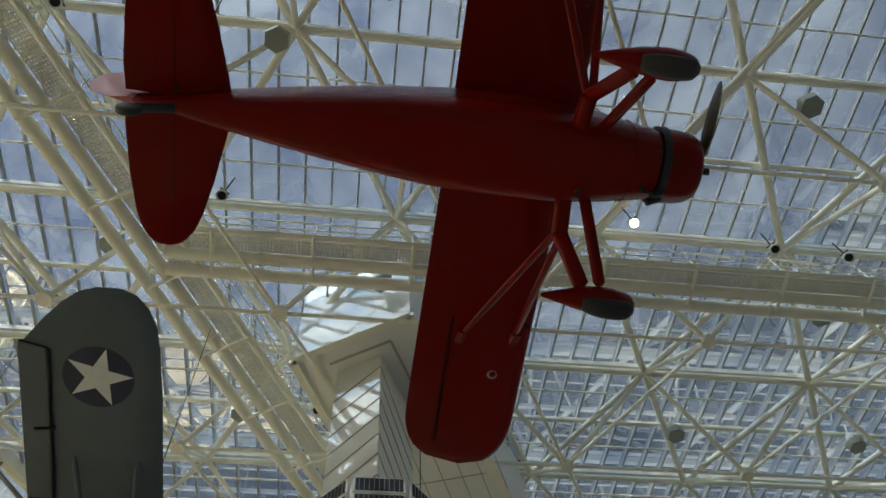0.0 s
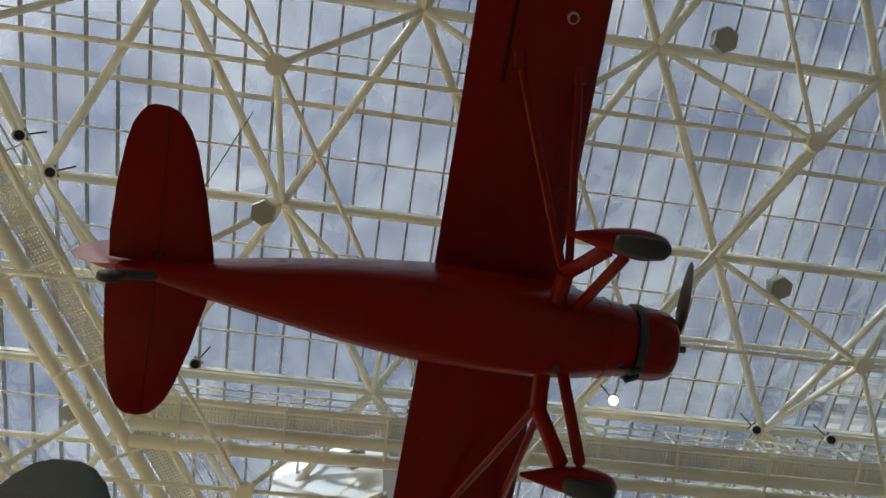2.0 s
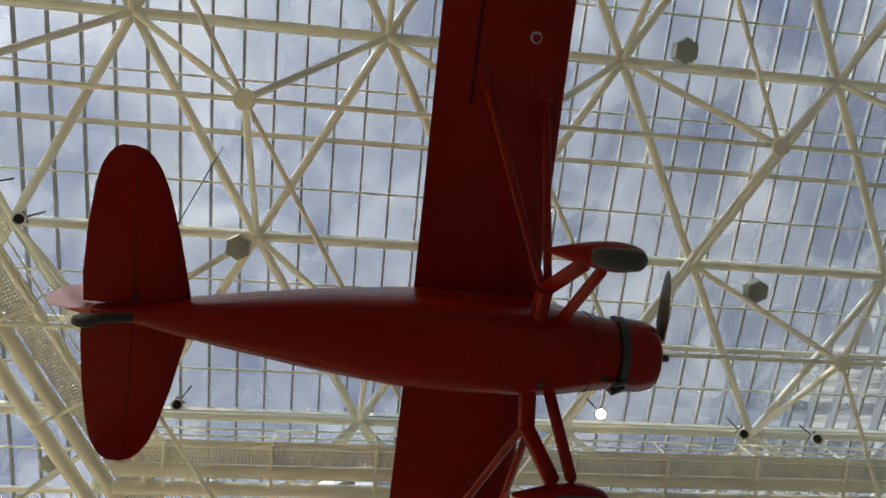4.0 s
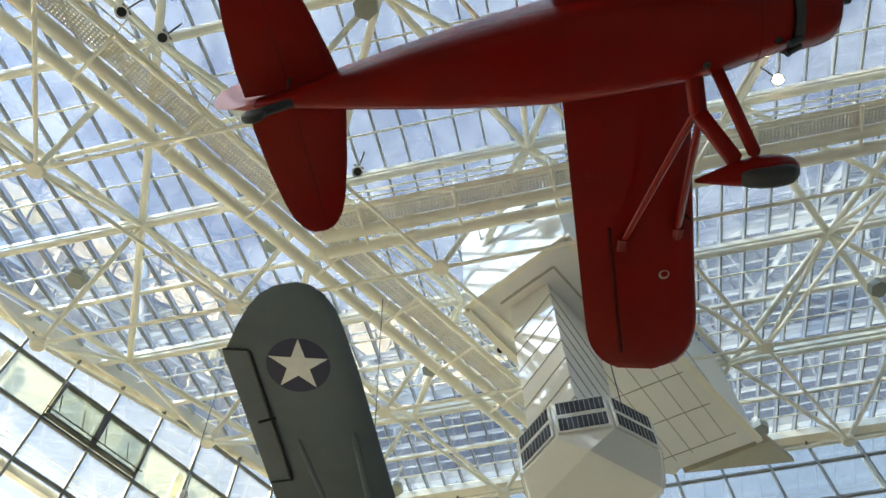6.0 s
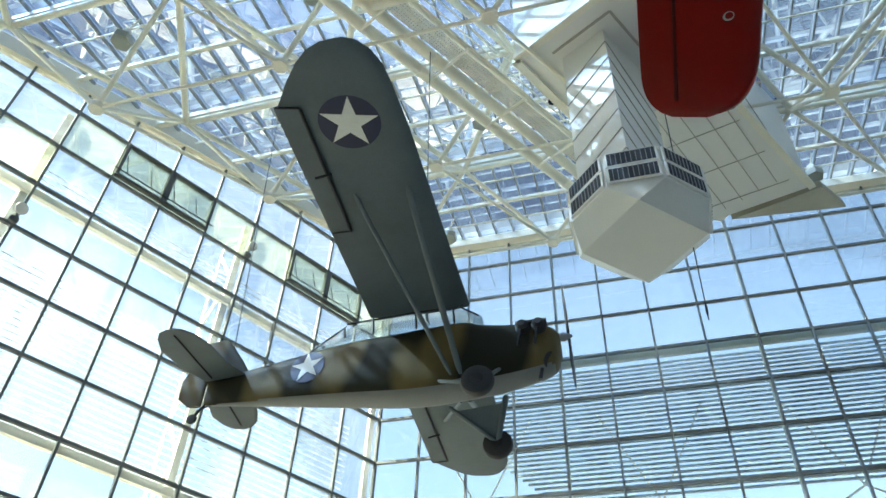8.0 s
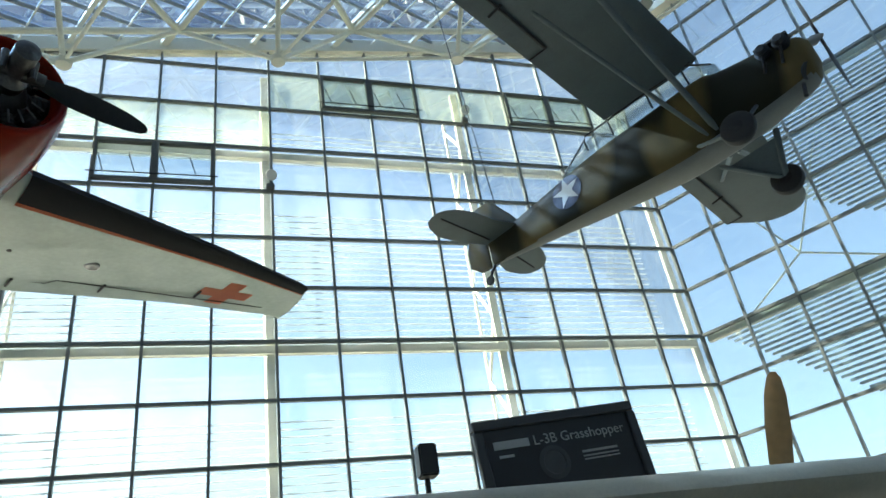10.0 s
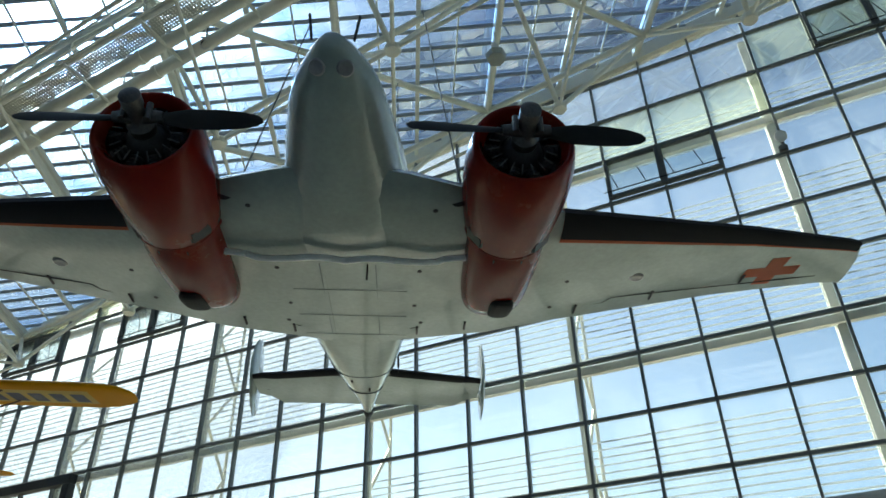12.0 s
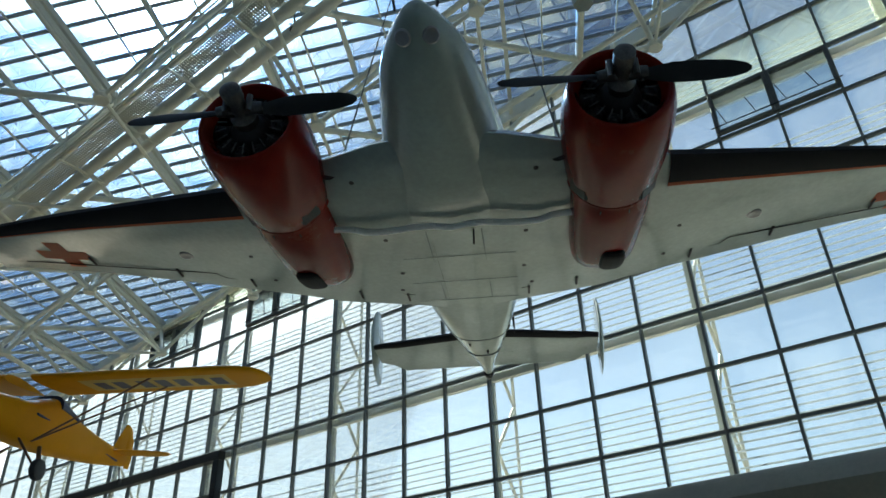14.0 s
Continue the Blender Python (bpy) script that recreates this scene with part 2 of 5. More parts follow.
def rounded_tip(y0, y1, xl, c, z, th, n=7, power=2.0, sweep=0.5, dz=0.0):
    """Stations of a rounded tip between y0 and y1."""
    out = []
    for i in range(n + 1):
        a = i / n
        s = max(0.04, (1 - a ** power) ** (1 / power))
        out.append((y0 + (y1 - y0) * a, xl - c * (1 - s) * sweep, c * s, z + dz * a, max(0.01, th * s)))
    return out

# ---- the hall: plan axes ----
AX = Vector((0.880, 0.475, 0)).normalized()       # along the end wall and the purlins
AY = Vector((-AX.y, AX.x, 0))                     # up the slope of the roof
WALL_X, CORNER_Y = -17.0, 13.93
BAY, COURSE, ROW_Z = 1.528, 1.509, 8.02 + EYE     # glazing module; height of course 0
CORNER = Vector((WALL_X, CORNER_Y, 0))
SOUTH, EAST, NORTH = -34.0, 34.0, CORNER.dot(AY)


def roof_z(w):
    return 16.9 + EYE + 0.1525 * w


def on_roof(u, w, drop=0.0):
    p = AX * u + AY * w
    return Vector((p.x, p.y, roof_z(w) - drop))


def west(w):
    """u of the long wall at w."""
    return (WALL_X - AY.x * w) / AX.x


def roof_at(p):
    return roof_z(Vector((p[0], p[1], 0)).dot(AY))


def setting(name, bm, mat, label, category, smooth=False):
    return tagged(part(name, bm, mat, None, label, smooth), label, category, kind="structure")


# floor
bm = bmesh.new()
box(bm, 8, -8, -0.1, 90, 90, 0.2)
setting("floor", bm, FLOOR, "brown carpeted floor of the hall", "floor")

# plain closing walls behind the camera
bm = bmesh.new()
a, b = on_roof(west(SOUTH), SOUTH), on_roof(EAST, SOUTH)
m = Matrix.Translation(((a.x + b.x) / 2, (a.y + b.y) / 2, 0)) @ Matrix.Rotation(math.atan2(AX.y, AX.x), 4, "Z")
box(bm, 0, -0.2, a.z / 2, (b - a).length + 1, 0.3, a.z, m)
setting("wall_south", bm, DIM_WALL, "plain grey painted closing wall", "wall")
bm = bmesh.new()
a, b = on_roof(EAST, SOUTH), on_roof(EAST, NORTH)
m = Matrix.Translation(((a.x + b.x) / 2, (a.y + b.y) / 2, 0)) @ Matrix.Rotation(math.atan2(AX.y, AX.x), 4, "Z")
box(bm, 0.2, 0, 9, 0.3, (b - a).length + 1, 18, m)
setting("wall_east", bm, DIM_WALL, "plain grey painted closing wall", "wall")

# roof glass
bm = bmesh.new()
bm.faces.new([bm.verts.new(on_roof(u, w, -0.03)) for u, w in ((west(SOUTH), SOUTH), (EAST, SOUTH), (EAST, NORTH), (west(NORTH), NORTH))])
roof_glass = setting("ceiling_glass", bm, ROOF_GLASS, "sloping glass roof, dusty and mottled with sky", "glass roof")

# glazing bars up the slope and purlins along the hall
def unit_box(name, mat, lx, lz):
    b = bmesh.new()
    box(b, 0, 0, 0.5, lx, lz, 1)
    me = bpy.data.meshes.new(name)
    b.to_mesh(me)
    b.free()
    me.materials.append(mat)
    return me


bars = tagged(new("ceiling_glazing_bars"), "grey aluminium glazing bars under the glass roof", "glazing bars", kind="structure")
BAR = unit_box("glazing_bar", ROOF_BAR, 0.05, 0.12)
u = -0.35 - 0.653 * 62
while u < EAST:
    hi = min(NORTH, (WALL_X - AX.x * u) / AY.x)
    if hi > SOUTH + 0.5:
        mm, ln = span(on_roof(u, SOUTH, 0.05), on_roof(u, hi, 0.05))
        piece("glazing_bar", BAR, bars, mm @ Matrix.Diagonal((1, 1, ln, 1)))
    u += 0.653

purlins = tagged(new("ceiling_purlins"), "cream painted steel purlins under the glass roof", "purlins", kind="structure")
PURLIN = unit_box("purlin", CREAM, 1, 1)
k = 0
w = -2.05 - 4.45 * 7
while w < NORTH:
    drop, sz = ((0.25, 0.19), (0.17, 0.045), (0.22, 0.12), (0.17, 0.045))[k % 4]
    mm, ln = span(on_roof(west(w), w, drop), on_roof(EAST, w, drop))
    piece("purlin", PURLIN, purlins, mm @ Matrix.Diagonal((sz, sz, ln, 1)))
    k += 1
    w += 4.45 / 4

# ---- space frame under the roof: triangles above, nodes below ----
NODE_A, ROW_W, DROP_U, DROP_L = 5.07, 4.45, 0.5, 3.05


def upper(i, j):
    return on_roof(0.65 + NODE_A * i - (2.535 if j % 2 else 0), -2.05 + ROW_W * j, DROP_U)


def lower(i, j):
    return on_roof(0.65 + NODE_A * i - (0 if j % 2 else 2.535), -2.05 + ROW_W * (j + 0.36), DROP_L)


def unit_tube(name, r, seg, mat, collar=0.0):
    b = bmesh.new()
    tube(b, (0, 0, 0), (0, 0, 1), r, seg=seg)
    me = bpy.data.meshes.new(name)
    b.to_mesh(me)
    b.free()
    me.materials.append(mat)
    me.shade_smooth()
    me.set_sharp_from_angle(angle=radians(40))
    return me


CHORD = unit_tube("chord", 0.098, 10, CREAM)
STRUT = unit_tube("strut", 0.07, 10, CREAM)
THIN = unit_tube("tie", 0.05, 8, CREAM)
b_ = bmesh.new()
bmesh.ops.create_icosphere(b_, subdivisions=2, radius=0.21)
for v_ in b_.verts:
    v_.co.z = max(-0.09, min(0.09, v_.co.z))
BALL = bpy.data.meshes.new("node")
b_.to_mesh(BALL)
b_.free()
BALL.materials.append(CREAM)


def strut(name, me, p, q, parent):
    mm, ln = span(p, q)
    return piece(name, me, parent, mm @ Matrix.Diagonal((1, 1, ln, 1)))


def inside(p):
    return p.x > WALL_X - 0.35 and p.dot(AY) < NORTH - 0.2 and p.dot(AX) < EAST - 1


for j in range(-6, 5):
    truss = tagged(new("roof_truss"), "cream painted tubular steel space frame under the glass roof", "roof truss", "rows of the space frame", "structure")
    for i in range(-8, 8):
        p = upper(i, j)
        n1, n2 = upper(i + 1, j), upper(i, j + 1) if j % 2 else upper(i + 1, j + 1)
        n3 = upper(i - 1, j + 1) if j % 2 else upper(i, j + 1)
        if inside(p):
            for q_ in (n1, n2, n3):
                if inside(q_):
                    strut("upper_chord", CHORD, p, q_, truss)
        l0 = lower(i, j)
        if inside(l0):
            piece("node", BALL, truss, Matrix.Translation(l0))
            near = sorted([upper(a, c) for a in range(i - 2, i + 3) for c in (j, j + 1)], key=lambda v: (v - l0).length)[:3]
            for q_ in near:
                if inside(q_):
                    strut("web_strut", STRUT, l0, q_, truss)
            near = sorted([lower(a, c) for a in range(i - 2, i + 3) for c in (j, j + 1)], key=lambda v: (v - l0).length)[1:4]
            for q_ in near:
                if inside(q_) and ((q_ - l0).dot(AY) > 0.5 or (q_ - l0).dot(AX) > 0.5):
                    strut("lower_tie", THIN, l0, q_, truss)

# ---- glazed walls ----
MULLION = unit_box("mullion", ALU, 0.065, 0.14)
TRANSOM = unit_box("transom", ALU, 0.065, 0.12)
b_ = bmesh.new()
box(b_, 0.5, 0, 0.5, 0.985, 0.012, 0.985)
PANE = bpy.data.meshes.new("pane")
b_.to_mesh(PANE)
b_.free()
PANE.materials.append(GLASS)
GREEN_PANE = PANE.copy()
GREEN_PANE.materials.clear()
GREEN_PANE.materials.append(GREEN_GLASS)


def glazed_wall(name, label, origin, along, stations, green=lambda i, k: False):
    """Mullions, transoms and panes from the floor to the roof; stations are metres from the origin."""
    wall = tagged(new(name), label, "glass wall", kind="structure")
    inward = Vector((along.y, -along.x, 0))
    rot = Matrix((along, inward, (0, 0, 1))).transposed().to_4x4()
    ks = range(-6, 8)
    glass_rest = bmesh.new()
    for i, s in enumerate(stations):
        p = origin + along * s
        top = roof_at(p) - 0.15
        piece("mullion", MULLION, wall, Matrix.Translation((p.x, p.y, 0)) @ rot @ Matrix.Diagonal((1, 1, top, 1)))
        if i + 1 == len(stations):
            break
        s2 = stations[i + 1]
        p2 = origin + along * s2
        top2 = min(top, roof_at(p2) - 0.15)
        for k in ks:
            z0, z1 = ROW_Z + COURSE * k, ROW_Z + COURSE * (k + 1)
            if z0 > top2:
                continue
            z1 = min(z1, top2 + 0.3)
            mm = Matrix.Translation((p.x, p.y, max(0, z0))) @ rot @ Matrix.Diagonal((s2 - s, 1, z1 - max(0, z0), 1))
            if green(i, k) or (k >= 0 and s2 - stations[0] < 40 and s2 - stations[0] > -1 and k < 8):
                piece("pane", GREEN_PANE if green(i, k) else PANE, wall, mm)
            else:
                box(glass_rest, 0.5, 0, 0.5, 0.99, 0.012, 0.99, mm)
    g = part("glazing", glass_rest, GLASS, wall)
    g["kind"] = "stuff"
    a, b = origin + along * stations[0], origin + along * stations[-1]
    for k in range(-6, 8):
        z = ROW_Z + COURSE * k
        if z < 0.2:
            continue
        # a transom ends where the roof comes down to it
        runs = [s for s in stations if roof_at(origin + along * s) - 0.15 > z]
        if len(runs) < 2:
            continue
        p, q = origin + along * runs[0], origin + along * runs[-1]
        ln = (q - p).length
        mm = Matrix.Translation((p.x, p.y, z)) @ Matrix((inward, Vector((0, 0, 1)), along)).transposed().to_4x4()
        piece("transom", TRANSOM, wall, mm @ Matrix.Diagonal((1.6, 0.7, ln, 1)))
    return wall


LONG_ST = [BAY * n for n in range(0, 35)]          # metres from the corner, southwards


def long_green(i, k):
    return (k == 5 and i < 8) or (k == 4 and i >= 8)


glazed_wall("wall_west", "tall glass curtain wall with grey mullions in square panes", CORNER, Vector((0, -1, 0)), LONG_ST, long_green)
glazed_wall("wall_north", "tall glass curtain wall with grey mullions in square panes", CORNER, AX, [0] + [1.42 + BAY * n for n in range(0, 28)])

# roof edge beams over the two glass walls
bm = bmesh.new()
p, q = on_roof(west(SOUTH), SOUTH, 0.25), on_roof(west(NORTH), NORTH, 0.25)
mm, ln = span(p, q)
box(bm, 0, 0, ln / 2, 0.3, 0.5, ln, mm)
setting("trim_west", bm, CREAM, "cream painted steel edge beam along the roof", "edge beam")
bm = bmesh.new()
p, q = on_roof(west(NORTH), NORTH - 0.1, 0.3), on_roof(EAST, NORTH - 0.1, 0.3)
mm, ln = span(p, q)
box(bm, 0, 0, ln / 2, 0.5, 0.3, ln, mm)
setting("trim_north", bm, CREAM, "cream painted steel edge beam along the roof", "edge beam")

# ---- hanging aircraft ----
def hung(name, pos, fwd, left, label):
    ob = new(name)
    f, l = Vector(fwd).normalized(), Vector(left)
    l = (l - f * l.dot(f)).normalized()
    u = f.cross(l)
    ob.matrix_basis = Matrix.Translation((pos[0], pos[1], pos[2] + EYE)) @ Matrix((f, l, u)).transposed().to_4x4()
    return tagged(ob, label, "aircraft")


def lathe(bm, prof, pos, axis, seg=20, caps=True):
    """A turned shape: profile of (along, radius) about an axis."""
    rot = Vector(axis).to_track_quat("Z", "Y").to_matrix()
    rings = []
    for a, r in prof:
        rings.append([Vector(pos) + rot @ Vector((r * math.cos(2 * math.pi * i / seg), r * math.sin(2 * math.pi * i / seg), a)) for i in range(seg)])
    skin(bm, rings, caps)


def wheel(parent, pos, r, wd, name="wheel"):
    prof = [(-0.5, 0.45), (-0.5, 0.75), (-0.38, 0.93), (-0.12, 1.0), (0.12, 1.0), (0.38, 0.93), (0.5, 0.75), (0.5, 0.45)]
    bm = bmesh.new()
    lathe(bm, [(a * wd, b * r) for a, b in prof], pos, (0, 1, 0), 28)
    w = part(name, bm, DARK, parent, "black rubber tyre", True)
    bm = bmesh.new()
    lathe(bm, [(-0.53 * wd, 0.1 * r), (-0.56 * wd, 0.22 * r), (-0.5 * wd, 0.38 * r), (0.5 * wd, 0.38 * r), (0.56 * wd, 0.22 * r), (0.53 * wd, 0.1 * r)], pos, (0, 1, 0), 20)
    part("hub", bm, ENGINE, w, "dull metal hub", True)
    return w


def blade_prop(parent, pos, radius, mat, angle, n=2, width=0.2, name="propeller"):
    out = None
    for k in range(n):
        bm = bmesh.new()
        a = angle + 2 * math.pi * k / n
        d = Vector((0, math.cos(a), math.sin(a)))
        t = Vector((0, -math.sin(a), math.cos(a)))
        rings = []
        for s, w, th in ((0.04, 0.3, 0.5), (0.1, 0.35, 0.5), (0.2, 0.55, 0.32), (0.4, 0.95, 0.2), (0.65, 1.0, 0.13), (0.85, 0.85, 0.09), (0.96, 0.55, 0.06), (1.0, 0.2, 0.03)):
            tw = radians(40 - 28 * s)
            cdir = t * math.cos(tw) + Vector((1, 0, 0)) * math.sin(tw)
            ndir = d.cross(cdir)
            c0 = Vector(pos) + d * radius * s
            rings.append([c0 + cdir * (width * w * 0.5 * x) + ndir * (width * th * 0.4 * y) for x, y in ((1, 0), (0.6, 0.8), (0, 1), (-0.6, 0.8), (-1, 0), (-0.6, -0.8), (0, -1), (0.6, -0.8))])
        skin(bm, rings)
        out = part("propeller_blade", bm, mat, parent, smooth=True)
    return out


def lower_z(secs, x, y):
    """The underside of a wing given by its stations."""
    s = sorted(secs, key=lambda q: q[0])
    y = max(s[0][0], min(s[-1][0], y))
    for a, b in zip(s, s[1:]):
        if a[0] <= y <= b[0]:
            t = (y - a[0]) / max(1e-6, b[0] - a[0])
            xl, c, z, th = (a[i] + (b[i] - a[i]) * t for i in (1, 2, 3, 4))
            break
    u = max(0, min(1, (xl - x) / c))
    lo = [(0, 0), (0.02, -0.15), (0.08, -0.28), (0.18, -0.34), (0.32, -0.33), (0.5, -0.28), (0.7, -0.2), (0.88, -0.10), (1, -0.02)]
    for a, b in zip(lo, lo[1:]):
        if a[0] <= u <= b[0]:
            return z + th * (a[1] + (b[1] - a[1]) * (u - a[0]) / (b[0] - a[0]))
    return z


def decal(name, poly, mat, parent, place, label=""):
    """A thin painted marking: rings of a star-shaped outline laid on a surface by place(a, b)."""
    n = len(poly)
    cx, cy = sum(p[0] for p in poly) / n, sum(p[1] for p in poly) / n
    fine = []
    for i in range(n):
        a, b = poly[i], poly[(i + 1) % n]
        for j in range(4):
            fine.append((a[0] + (b[0] - a[0]) * j / 4, a[1] + (b[1] - a[1]) * j / 4))
    bm = bmesh.new()
    rings = [[bm.verts.new(place(cx + (p[0] - cx) * s, cy + (p[1] - cy) * s)) for p in fine] for s in (0.05, 0.25, 0.5, 0.75, 1.0)]
    bm.faces.new(rings[0])
    m = len(fine)
    for r0, r1 in zip(rings, rings[1:]):
        for i in range(m):
            bm.faces.new((r0[i], r0[(i + 1) % m], r1[(i + 1) % m], r1[i]))
    return part(name, bm, mat, parent, label)


def circle(cx, cy, r, n=24):
    return [(cx + r * math.cos(2 * math.pi * i / n), cy + r * math.sin(2 * math.pi * i / n)) for i in range(n)]


def star5(cx, cy, r, turn):
    return [(cx + (r if i % 2 == 0 else r * 0.382) * math.cos(turn + math.pi * i / 5), cy + (r if i % 2 == 0 else r * 0.382) * math.sin(turn + math.pi * i / 5)) for i in range(10)]


def flat_strut(bm, p, q, w, th):
    """A streamlined strut: flattened tube."""
    m, ln = span(p, q)
    rings = []
    for z in (0, 0.04, 0.5, 0.96, 1.0):
        k = 0.55 if z in (0, 1.0) else 1.0
        rings.append([m @ Vector((w * k * math.cos(2 * math.pi * i / 12), th * k * math.sin(2 * math.pi * i / 12), ln * z)) for i in range(12)])
    skin(bm, rings)


def mirror(secs):
    return [(-a, *r) for a, *r in secs]


def wire(name, p, q, r=0.012, mat=None, parent=None):
    bm = bmesh.new()
    tube(bm, p, q, r, seg=6)
    return part(name, bm, mat or DARK, parent)


WOOD = material("dark_varnished_wood", (0.03, 0.02, 0.015), 0.4, grain=0.3, grain_scale=15, coat=0.3)
NAVY = material("navy_paint", (0.012, 0.016, 0.055), 0.5, grain=0.05, stain=0.2)
STAR_WHITE = material("star_white_paint", (0.78, 0.78, 0.74), 0.5, grain=0.04, stain=0.3, stain_color=(0.45, 0.45, 0.42))
CROSS_RED = material("faded_red_paint", (0.40, 0.075, 0.02), 0.45, spec=0.15, grain=0.05, stain=0.4, stain_color=(0.25, 0.05, 0.03))
ROD = material("dull_rod_steel", (0.12, 0.12, 0.12), 0.5, 0.6, grain=0.1)
BOOT = material("black_deicer_rubber", (0.010, 0.010, 0.012), 0.7, spec=0.2, grain=0.1)
SEAM = material("lit_white_seam", (0.82, 0.84, 0.82), 0.35, grain=0.05)
ENGINE = material("engine_black", (0.02, 0.02, 0.022), 0.5, 0.4, grain=0.3, stain=0.4, stain_color=(0.1, 0.1, 0.1))
CLEAR = glazing("cabin_glazing", (0.8, 0.86, 0.88), 0.08, 0.25, (0.6, 0.65, 0.65))
# the stain colour here paints warm orange reflections into the red
RED2 = material("orange_red_gloss_paint", (0.17, 0.005, 0.003), 0.24, spec=0.12, grain=0.04, stain=0.6, stain_scale=1.1, stain_color=(0.27, 0.028, 0.005), coat=0.07)


def red_monoplane():
    P = hung("red_monoplane", (2.762, 4.46, 9.158), (0.8644, 0.5014, -0.0363), (-0.5014, 0.8652, 0.0101), "glossy dark red high-wing cabin monoplane hung from the roof")
    NZ = 0.06                                        # height of the engine axis
    secs = [(-0.98, 0, 0.06, 0.46, 0.48, 0.46, 2.1), (-1.4, 0, 0.05, 0.51, 0.62, 0.52, 2.5), (-1.85, 0, 0.04, 0.56, 0.82, 0.57, 3.0), (-2.7, 0, 0.03, 0.585, 0.95, 0.6, 3.8), (-3.7, 0, 0.03, 0.57, 0.85, 0.6, 3.8), (-4.65, 0, 0.06, 0.485, 0.62, 0.56, 3.6), (-5.5, 0, 0.08, 0.37, 0.5, 0.5, 3.4), (-6.4, 0, 0.09, 0.23, 0.38, 0.42, 3.0), (-7.1, 0, 0.08, 0.10, 0.28, 0.3, 2.8), (-7.55, 0, 0.1, 0.04, 0.2, 0.2, 2.6)]
    bm = bmesh.new()
    skin(bm, body_rings(resample(secs, 5), 36))
    part("fuselage", bm, RED, P, smooth=True)
    # cowling: a ring with a rolled lip, a dark band behind it
    bm = bmesh.new()
    skin(bm, body_rings(resample([(-0.5, 0, NZ, 0.27, 0.27, 0.27, 2), (-0.42, 0, NZ, 0.33, 0.33, 0.33, 2), (-0.40, 0, NZ, 0.37, 0.37, 0.37, 2), (-0.46, 0, NZ, 0.43, 0.43, 0.43, 2), (-0.62, 0, NZ, 0.475, 0.475, 0.475, 2), (-0.92, 0, NZ, 0.49, 0.5, 0.49, 2)], 4), 36), False)
    cowl = part("cowling", bm, RED, P, smooth=True)
    bm = bmesh.new()
    skin(bm, body_rings([(-0.86, 0, NZ, 0.48, 0.49, 0.48, 2), (-0.86, 0, NZ, 0.503, 0.513, 0.503, 2), (-0.96, 0, NZ, 0.503, 0.513, 0.503, 2.05), (-0.96, 0, NZ, 0.45, 0.46, 0.45, 2.05)], 36), False)
    part("cowling_band", bm, DARK, P, "black band round the cowling", True)
    bm = bmesh.new()
    skin(bm, body_rings([(-1.32, 0, 0.05, 0.5, 0.58, 0.5, 2.4), (-1.325, 0, 0.05, 0.512, 0.6, 0.515, 2.4), (-1.345, 0, 0.05, 0.515, 0.61, 0.52, 2.45), (-1.35, 0, 0.05, 0.5, 0.6, 0.5, 2.45)], 36), False)
    part("panel_joint", bm, RED, P, smooth=True)
    bm = bmesh.new()
    lathe(bm, [(0, 0.02), (0.02, 0.2), (0.0, 0.36), (-0.1, 0.38)], (-0.55, 0, NZ), (1, 0, 0), 24)
    for i in range(7):
        a = 2 * math.pi * i / 7
        tube(bm, (-0.5, 0.12 * math.cos(a), NZ + 0.12 * math.sin(a)), (-0.5, 0.33 * math.cos(a), NZ + 0.33 * math.sin(a)), 0.06, seg=8)
    part("engine", bm, ENGINE, P, "dark radial engine")
    bm = bmesh.new()
    lathe(bm, [(0, 0.09), (0.1, 0.1), (0.13, 0.07), (0.2, 0.07), (0.21, 0.05), (0.3, 0.05), (0.31, 0.02)], (-0.48, 0, NZ), (1, 0, 0), 14)
    for a in (0.4, 2.5, 4.6):
        tube(bm, (-0.33, 0.08 * math.cos(a), NZ + 0.08 * math.sin(a)), (-0.24, 0.08 * math.cos(a), NZ + 0.08 * math.sin(a)), 0.025, seg=8)
    part("propeller_hub", bm, ENGINE, P, "black propeller hub with bolts", True)
    blade_prop(P, (-0.32, 0, NZ), 1.17, WOOD, radians(176), n=1, width=0.2)
    for s in (0, 1):
        bm = bmesh.new()
        tube(bm, (-0.88, 0.22 + 0.1 * s, NZ - 0.45 + 0.05 * s), (-1.05, 0.25 + 0.13 * s, NZ - 0.52 + 0.07 * s), 0.045)
        part("exhaust_pipe", bm, ENGINE, P, smooth=True)
    for x, y, z in ((-1.15, 0.2, -0.42), (-1.0, -0.3, -0.31), (-2.0, 0.3, -0.57)):
        bm = bmesh.new()
        lathe(bm, [(0, 0.045), (0.015, 0.045), (0.018, 0.03), (0.006, 0.02)], (x, y, z + 0.02), (0.1, y * 0.8, -1), 14)
        part("inspection_hole", bm, ENGINE, P, "small dark drain hole in the belly")
    for s in (1, -1):
        st = [(0.35, -1.84, 1.75, 0.92, 0.30), (2.0, -1.84, 1.76, 0.95, 0.29), (4.2, -1.84, 1.78, 0.97, 0.27)] + rounded_tip(4.8, 5.95, -1.83, 1.79, 0.98, 0.26, n=10, power=2.5, sweep=0.42, dz=0.03)
        wsec = st if s > 0 else mirror(st)
        bm = bmesh.new()
        skin(bm, wing_rings(wsec))
        w = part("wing", bm, RED, P, smooth=True)
        bm = bmesh.new()
        tube(bm, (-3.11, s * 3.05, 0.91), (-3.09, s * 5.45, 0.94), 0.03, seg=8)
